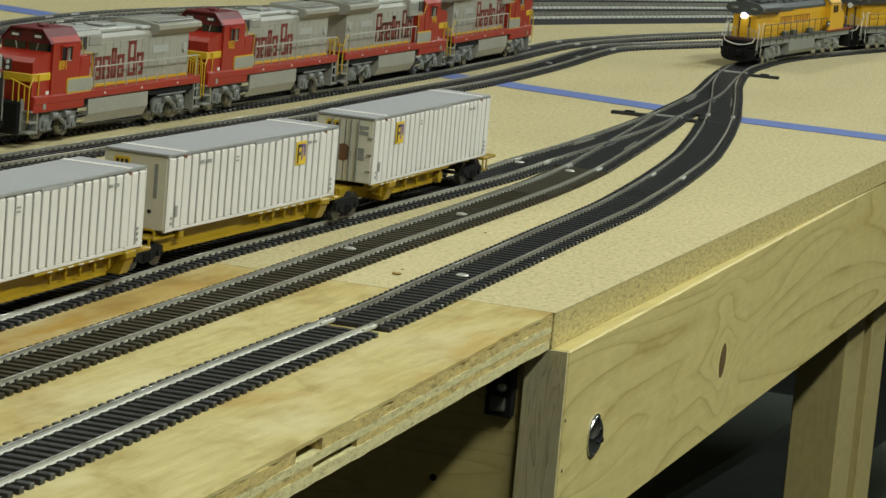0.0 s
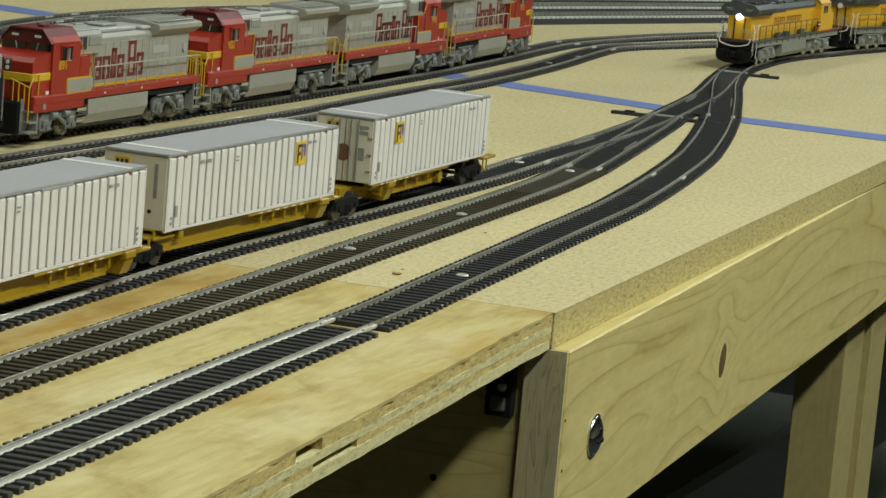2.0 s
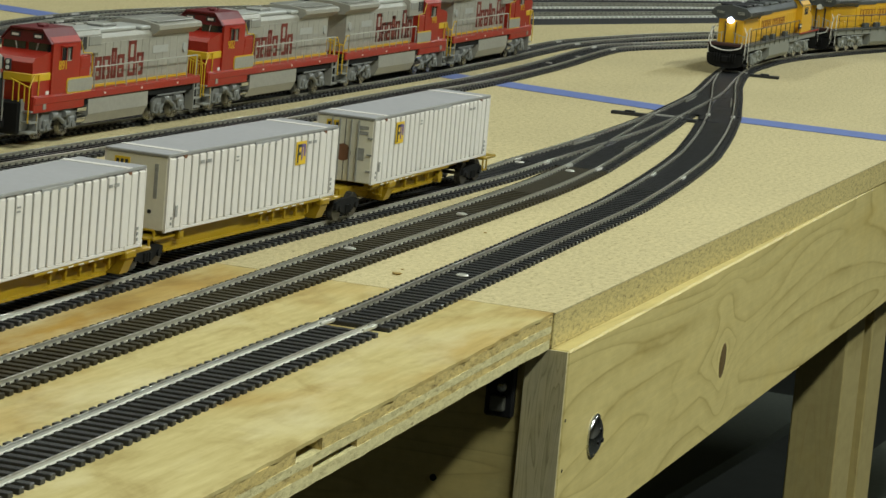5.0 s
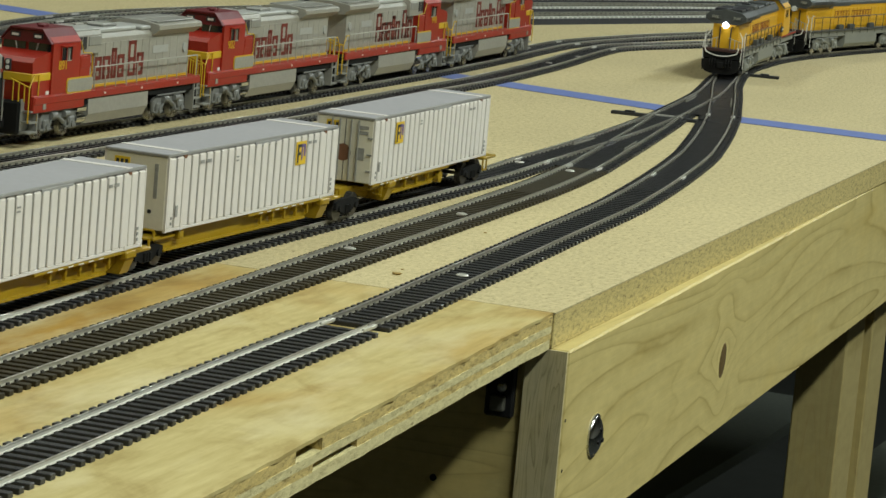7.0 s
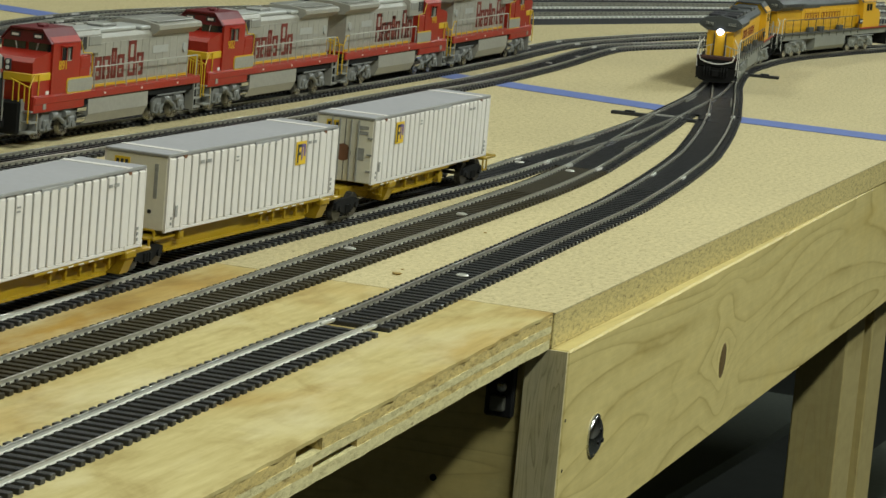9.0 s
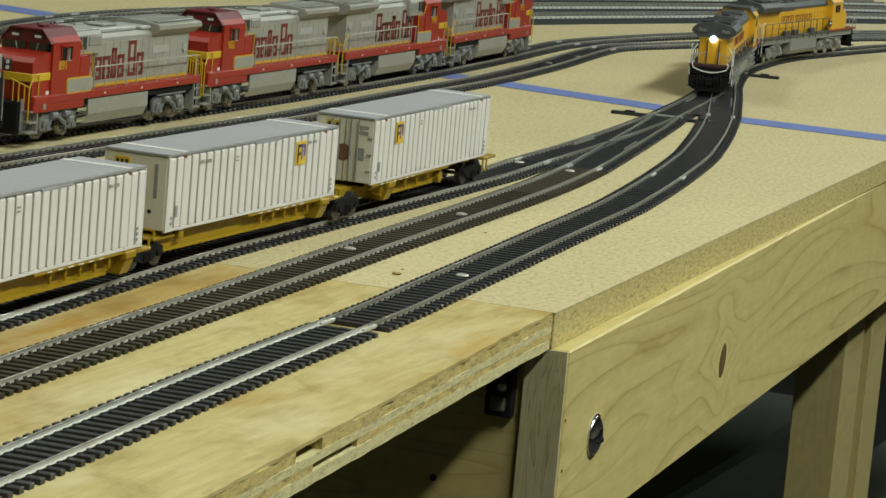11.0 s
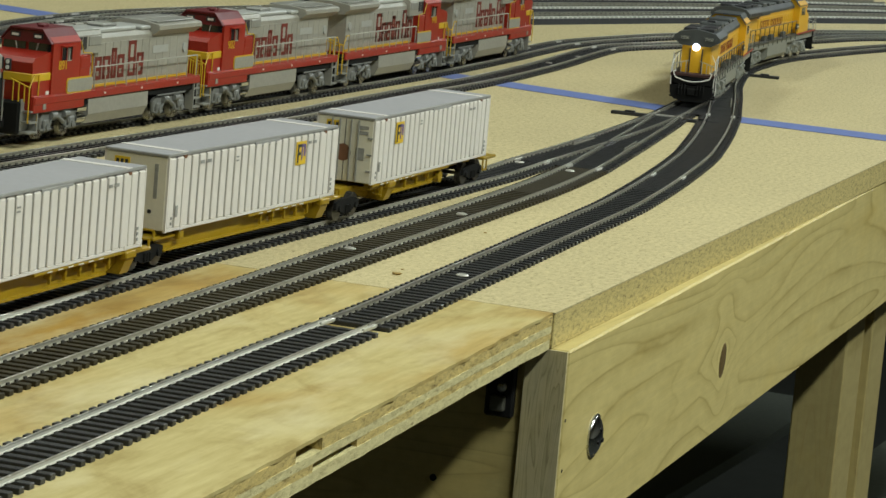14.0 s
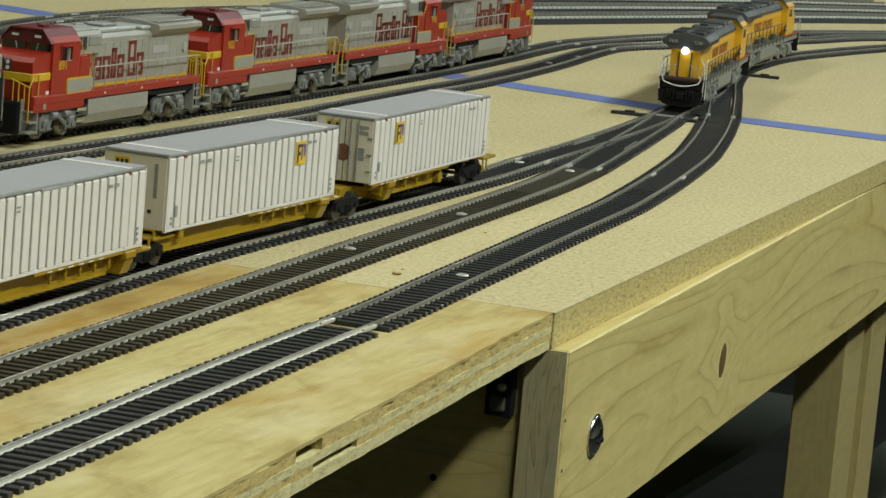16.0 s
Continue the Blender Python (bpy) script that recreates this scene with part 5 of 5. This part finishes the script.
def coupled_car():
    """The end of a dark car coupled ahead of the first silver locomotive."""
    c = thing("freight_car", Matrix.Translation((0.2245, 0.3930, BT)) @ Matrix.Rotation(-0.020, 4, "Z"), "black freight car with a grey end coupled before the silver locomotives", "freight car")
    part("body", block(-0.150, -0.004, -0.0145, 0.0145, 0.0180, 0.0400, bevel=0.0006), M_DARK, c)
    part("end_panel", block(-0.0040, -0.0025, -0.0140, 0.0140, 0.0200, 0.0520, bevel=0.0004), M_DARK, c)
    part("roof_cover", block(-0.150, -0.004, -0.0140, 0.0140, 0.0400, 0.0535, bevel=0.0010), M_SILDARK, c, "dull grey upper body")
    part("red_mark", block(-0.0062, -0.0048, -0.0146, -0.0140, 0.0440, 0.0458), M_RED, c)
    part("sill", block(-0.150, 0.0, -0.0110, 0.0110, 0.0140, 0.0180, bevel=0.0005), M_DARK, c)
    part("grab_iron", rod(bmesh.new(), (-0.0015, -0.0138, 0.0180), (-0.0015, -0.0138, 0.0400), 0.0004, 6), M_SILDARK, c)
    part("coupler", block(0.0, 0.0165, -0.0022, 0.0022, 0.0110, 0.0140, bevel=0.0006), M_DARK, c)
    freight_truck(c, -0.0170)
    freight_truck(c, -0.1330)


coupled_car()

# yellow locomotives
UL = 0.308


def yellow_loco(label, lit):
    """A yellow six-axle locomotive running long hood first: x grows from its leading end."""
    c = thing("locomotive", pose(1.3, 0.23, BT), label, "locomotive", "yellow locomotives")
    part("frame", block(0.010, UL - 0.010, -0.0150, 0.0150, 0.0195, 0.0245, bevel=0.0004), M_FRAMEGREY, c)
    part("walkway", block(0.004, UL - 0.006, -0.0163, 0.0163, 0.0245, 0.0258), M_ROOF_GREY, c)
    hood = part("hood", prism(bmesh.new(), hood_section(0.0104, 0.0258, 0.0500, 0.0012), 0.0110, 0.2200, "x"), M_LOCO_YELLOW, c, "bright yellow long hood")
    roof = part("hood_roof", prism(bmesh.new(), [(-0.0108, 0.0480), (-0.0108, 0.0502), (-0.0080, 0.0540), (0.0080, 0.0540), (0.0108, 0.0502), (0.0108, 0.0480)], 0.0600, 0.2200, "x"), M_ROOF_GREY, c, "dark grey hood roof")
    rad = part("radiator", prism(bmesh.new(), [(-0.0104, 0.0460), (-0.0166, 0.0496), (-0.0166, 0.0524), (-0.0130, 0.0556), (0.0, 0.0578), (0.0130, 0.0556), (0.0166, 0.0524), (0.0166, 0.0496), (0.0104, 0.0460)], 0.0070, 0.0650, "x"), M_ROOF_GREY, c, "dark grey radiator overhang")
    for s in (-1, 1):
        part("grey_step", prism(bmesh.new(), [(0.0650, 0.0500), (0.0650, 0.0452), (0.0720, 0.0452), (0.0740, 0.0470), (0.1150, 0.0470), (0.1170, 0.0482), (0.1170, 0.0500)], *sorted((s * 0.0103, s * 0.01085))), M_ROOF_GREY, roof)
    for y0, y1 in ((-0.0110, -0.0010), (0.0010, 0.0110)):
        for x0 in (0.0150, 0.0400):
            o = part("radiator_screen", block(x0, x0 + 0.0210, y0, y1, 0.0560, 0.0581, bevel=0.0003), M_INK, rad)
    for x0, x1, h in ((0.0740, 0.0900, 0.0562), (0.0960, 0.1120, 0.0574), (0.1200, 0.1500, 0.0560), (0.1600, 0.1760, 0.0570), (0.1850, 0.2140, 0.0558)):
        part("roof_box", block(x0, x1, -0.0085, 0.0085, 0.0538, h, bevel=0.0008), M_ROOF_GREY, roof)
    part("exhaust_stack", block(0.1000, 0.1080, -0.003, 0.003, 0.0570, 0.0590, bevel=0.0004), M_INK, roof)
    for s in (-1, 1):
        for k in range(16):
            dx = 0.0700 + k * 0.0092
            part("hood_door", block(dx, dx + 0.0086, *sorted((s * 0.0102, s * 0.0107)), 0.0275, 0.0450, bevel=0.0001), M_LOCO_YELLOW, hood)
        part("radiator_grille", block(0.0150, 0.0600, *sorted((s * 0.0102, s * 0.0108)), 0.0330, 0.0455, bevel=0.0002), M_LOCO_YELLOW, hood)
        glyph_frames([0.0056] * 5 + [0.0040] + [0.0056] * 7, [0.0066] * 5 + [0.0] + [0.0066] * 7, M_SIGNRED, hood, 0.0800 if s < 0 else 0.1780, s * 0.0107, 0.0360, s, 0.0016, 0.0008, "red letter-like shape")
        for z0, x0 in ((0.0290, 0.0200), (0.0290, 0.0420)):
            part("access_door", block(x0, x0 + 0.016, *sorted((s * 0.0103, s * 0.0107)), z0 - 0.0015, z0 + 0.0030, bevel=0.0001), M_LOCO_YELLOW, hood)
        bm = bmesh.new()
        corner = [(0.0022, 0.0150, 0.0120), (0.0022, 0.0158, 0.0265), (0.0030, 0.0158, 0.0300), (0.0075, 0.0150, 0.0350), (0.0105, 0.0118, 0.0400)]
        for p, q in zip(corner, corner[1:]):
            rod(bm, (p[0], s * p[1], p[2]), (q[0], s * q[1], q[2]), 0.00032, 6)
        part("corner_grab_iron", bm, M_GRAB, c, "white bent grab iron")
        bm = bmesh.new()
        corner = [(0.0125, 0.0161, 0.0110), (0.0125, 0.0161, 0.0385), (0.0150, 0.0161, 0.0398), (0.0190, 0.0161, 0.0392)]
        for p, q in zip(corner, corner[1:]):
            rod(bm, (p[0], s * p[1], p[2]), (q[0], s * q[1], q[2]), 0.00032, 6)
        part("corner_grab_iron", bm, M_GRAB, c, "white bent grab iron")
        for k in range(6):
            part("grille_slat", block(0.0160 + k * 0.0073, 0.0212 + k * 0.0073, *sorted((s * 0.0150, s * 0.0168)), 0.0500, 0.0520), M_INK, rad)
        part("warning_plate", block(0.2120, 0.2200, *sorted((s * 0.0150, s * 0.0164)), 0.0300, 0.0345), M_INK, c, "black placard with pale stripes")
        part("plate_stripe", block(0.2125, 0.2195, *sorted((s * 0.0163, s * 0.0166)), 0.0318, 0.0330), M_PALEGREY, c)
        part("red_stripe", block(0.2150, UL - 0.010, *sorted((s * 0.0160, s * 0.0166)), 0.0250, 0.0262), M_RED, c, "thin red sill stripe")
        railing(c, 0.0190, 0.2100, s * 0.0161, 0.0215, 0.0378, 10, M_ROOF_GREY, 0.00032)
        for x0 in (0.083, 0.110, 0.160):
            part("walkway_box", block(x0, x0 + 0.012, *sorted((s * 0.0118, s * 0.0150)), 0.0258, 0.0300, bevel=0.0003), M_ROOF_GREY, c)
        part("number_board", block(0.0062, 0.0071, *sorted((s * 0.0045, s * 0.0136)), 0.0498, 0.0528), M_ROOF_GREY, rad)
        lettering("7500", 0.0031, M_RAILING, rad, Matrix.Translation((0.0061, s * 0.0088, 0.0504)) @ pose(0, 0, 0, 90, 0, -90), "road_number", "small white road number")
        part("end_rib", block(0.0100, 0.0112, *sorted((s * 0.0040, s * 0.0048)), 0.0262, 0.0440), M_INK, hood)
    # cab at the trailing end
    cab = part("cab", prism(bmesh.new(), hood_section(0.0160, 0.0258, 0.0572, 0.0058), 0.2200, 0.2530, "x"), M_LOCO_YELLOW, c, "yellow cab")
    part("cab_roof", prism(bmesh.new(), [(-0.0163, 0.0500), (-0.0105, 0.0578), (0.0105, 0.0578), (0.0163, 0.0500), (0.0158, 0.0498), (0.0100, 0.0568), (-0.0100, 0.0568), (-0.0158, 0.0498)], 0.2180, 0.2550, "x"), M_ROOF_GREY, cab, "dark grey cab roof")
    part("nose", prism(bmesh.new(), [(0.2530, 0.0258), (0.2530, 0.0440), (0.2680, 0.0425), (0.2740, 0.0390), (0.2745, 0.0258)], -0.0140, 0.0140), M_LOCO_YELLOW, c, "yellow nose")
    for s in (-1, 1):
        part("side_window", block(0.2290, 0.2350, *sorted((s * 0.0158, s * 0.0163)), 0.0420, 0.0485), M_GLASS, cab)
        part("side_window", block(0.2370, 0.2430, *sorted((s * 0.0158, s * 0.0163)), 0.0420, 0.0485), M_GLASS, cab)
        part("windscreen", block(0.2526, 0.2536, *sorted((s * 0.0012, s * 0.0130)), 0.0450, 0.0510), M_GLASS, cab)
    part("fuel_tank", prism(bmesh.new(), [(-0.0150, 0.0120), (-0.0150, 0.0200), (0.0150, 0.0200), (0.0150, 0.0120), (0.0125, 0.0085), (-0.0125, 0.0085)], 0.1000, 0.1800, "x"), M_FRAMEGREY, c, "grey fuel tank")
    trucks = [loco_truck(c, x, (-0.0235, 0.0, 0.0235), M_FRAMEGREY, base=0.055) for x in (0.0560, 0.2280)]
    # leading end
    part("buffer_beam", block(0.0015, 0.0120, -0.0156, 0.0156, 0.0165, 0.0258, bevel=0.0022), M_DARK, c, "black buffer beam")
    end_steps(c, 0.0030, -1, M_DARK, M_RAILING, 0.0255, 0.0160, 0.00028)
    end_steps(c, UL - 0.0030, 1, M_DARK, M_RAILING, 0.0255, 0.0160, 0.00028)
    part("deck_band", block(0.0010, 0.0115, -0.0158, 0.0158, 0.0240, 0.0264, bevel=0.0004), M_MAROON, c, "dark maroon deck edge")
    part("plough", prism(bmesh.new(), [(-0.0070, 0.0062), (-0.0125, 0.0078), (-0.0152, 0.0112), (-0.0156, 0.0175), (0.0156, 0.0175), (0.0152, 0.0112), (0.0125, 0.0078), (0.0070, 0.0062)], 0.0000, 0.0030, "x"), M_DARK, c, "black plough")
    bm = bmesh.new()
    for k in range(8):
        a0, a1 = -0.0125 + k * 0.025 / 8, -0.0125 + (k + 1) * 0.025 / 8
        rod(bm, (-0.0008, a0, 0.0235 - 0.0028 * (1 - (a0 / 0.0125) ** 2)), (-0.0008, a1, 0.0235 - 0.0028 * (1 - (a1 / 0.0125) ** 2)), 0.00045, 6)
    for s in (-1, 1):
        rod(bm, (-0.0008, s * 0.0125, 0.0235), (-0.0004, s * 0.0138, 0.0272), 0.00045, 6)
        rod(bm, (-0.0004, s * 0.0138, 0.0272), (0.0004, s * 0.0122, 0.0280), 0.00045, 6)
    part("uncoupling_lever", bm, M_GRAB, c, "white uncoupling lever")
    for s in (-1, 1):
        for k in range(3):
            bm = bmesh.new()
            y = s * (0.0045 + 0.0022 * k)
            rod(bm, (0.0, y, 0.0185), (-0.0022, y, 0.0150), 0.0006, 6)
            rod(bm, (-0.0022, y, 0.0150), (-0.0018, y, 0.0112), 0.0006, 6)
            part("air_hose", bm, M_DARK, c)
    bm = bmesh.new()
    rod(bm, (0.0112, 0, 0.0452), (0.0062, 0, 0.0452), 0.0025, 18)
    part("headlight", bm, M_LAMP if lit else M_PALEGREY, c, "glowing white headlight" if lit else "unlit headlight")
    return c, trucks


LEAD, LEAD_TRUCKS = yellow_loco("yellow six-axle locomotive with lit headlight, running hood first", True)
TRAIL, TRAIL_TRUCKS = yellow_loco("second yellow six-axle locomotive coupled behind the first", False)

ROUTE = curve(YARD_B[:-1] + MAIN + BEND[1:], 0.002)
SEEN = [(0.0, 409.0), (1.0, 401.5), (2.0, 396.0), (3.0, 390.0), (4.0, 381.5), (6.5, 344.0), (7.5, 329.5), (8.5, 307.0), (9.0, 295.0), (11.5, 247.0), (12.5, 229.0), (13.5, 215.0), (14.5, 203.5), (15.5, 192.5), (16.0, 188.0)]


def loco_pose(i):
    """The pose of a locomotive whose leading end is at step i of the route."""
    a, b = ROUTE[i + 28], ROUTE[min(len(ROUTE) - 1, i + 114)]
    d = (b - a) / np.linalg.norm(b - a)
    o = a - d * 0.056
    return Matrix.Translation((o[0], o[1], BT)) @ Matrix.Rotation(math.atan2(d[1], d[0]), 4, "Z")


def heading(u):
    """The direction of the route at a step that may be a fraction."""
    i = max(1, min(len(ROUTE) - 2, int(round(u))))
    d = ROUTE[i + 1] - ROUTE[i - 1]
    return math.atan2(d[1], d[0])


def motions():
    fit = np.polyfit([q for q, u in SEEN], [u for q, u in SEEN], 5)
    for loco, trucks, behind in ((LEAD, LEAD_TRUCKS, 0), (TRAIL, TRAIL_TRUCKS, 156)):
        rows, swivel = [], ([], [])
        for k in range(33):
            t = k * 0.5
            u = float(np.polyval(fit, t)) + behind
            j = int(u)
            m = loco_pose(j).lerp(loco_pose(j + 1), u - j)
            rows.append((t, m))
            for turns, at, step in zip(swivel, (0.0560, 0.2280), (28, 114)):
                turns.append((t, pose(at, 0, 0, 0, 0, math.degrees(heading(u + step) - m.to_euler().z))))
        walk(loco, rows)
        for truck, turns in zip(trucks, swivel):
            walk(truck, turns)
            for wheels in [o for o in truck.children if o.name.startswith("wheelset")]:
                x, z = wheels.location.x, wheels.location.z
                rolled = []
                for k in range(81):
                    t = k * 0.2
                    gone = (np.polyval(fit, 0.0) - np.polyval(fit, t)) * 0.002
                    rolled.append((t, pose(x, 0, z, 0, -math.degrees(gone / 0.0058), 0)))
                walk(wheels, rolled)


motions()
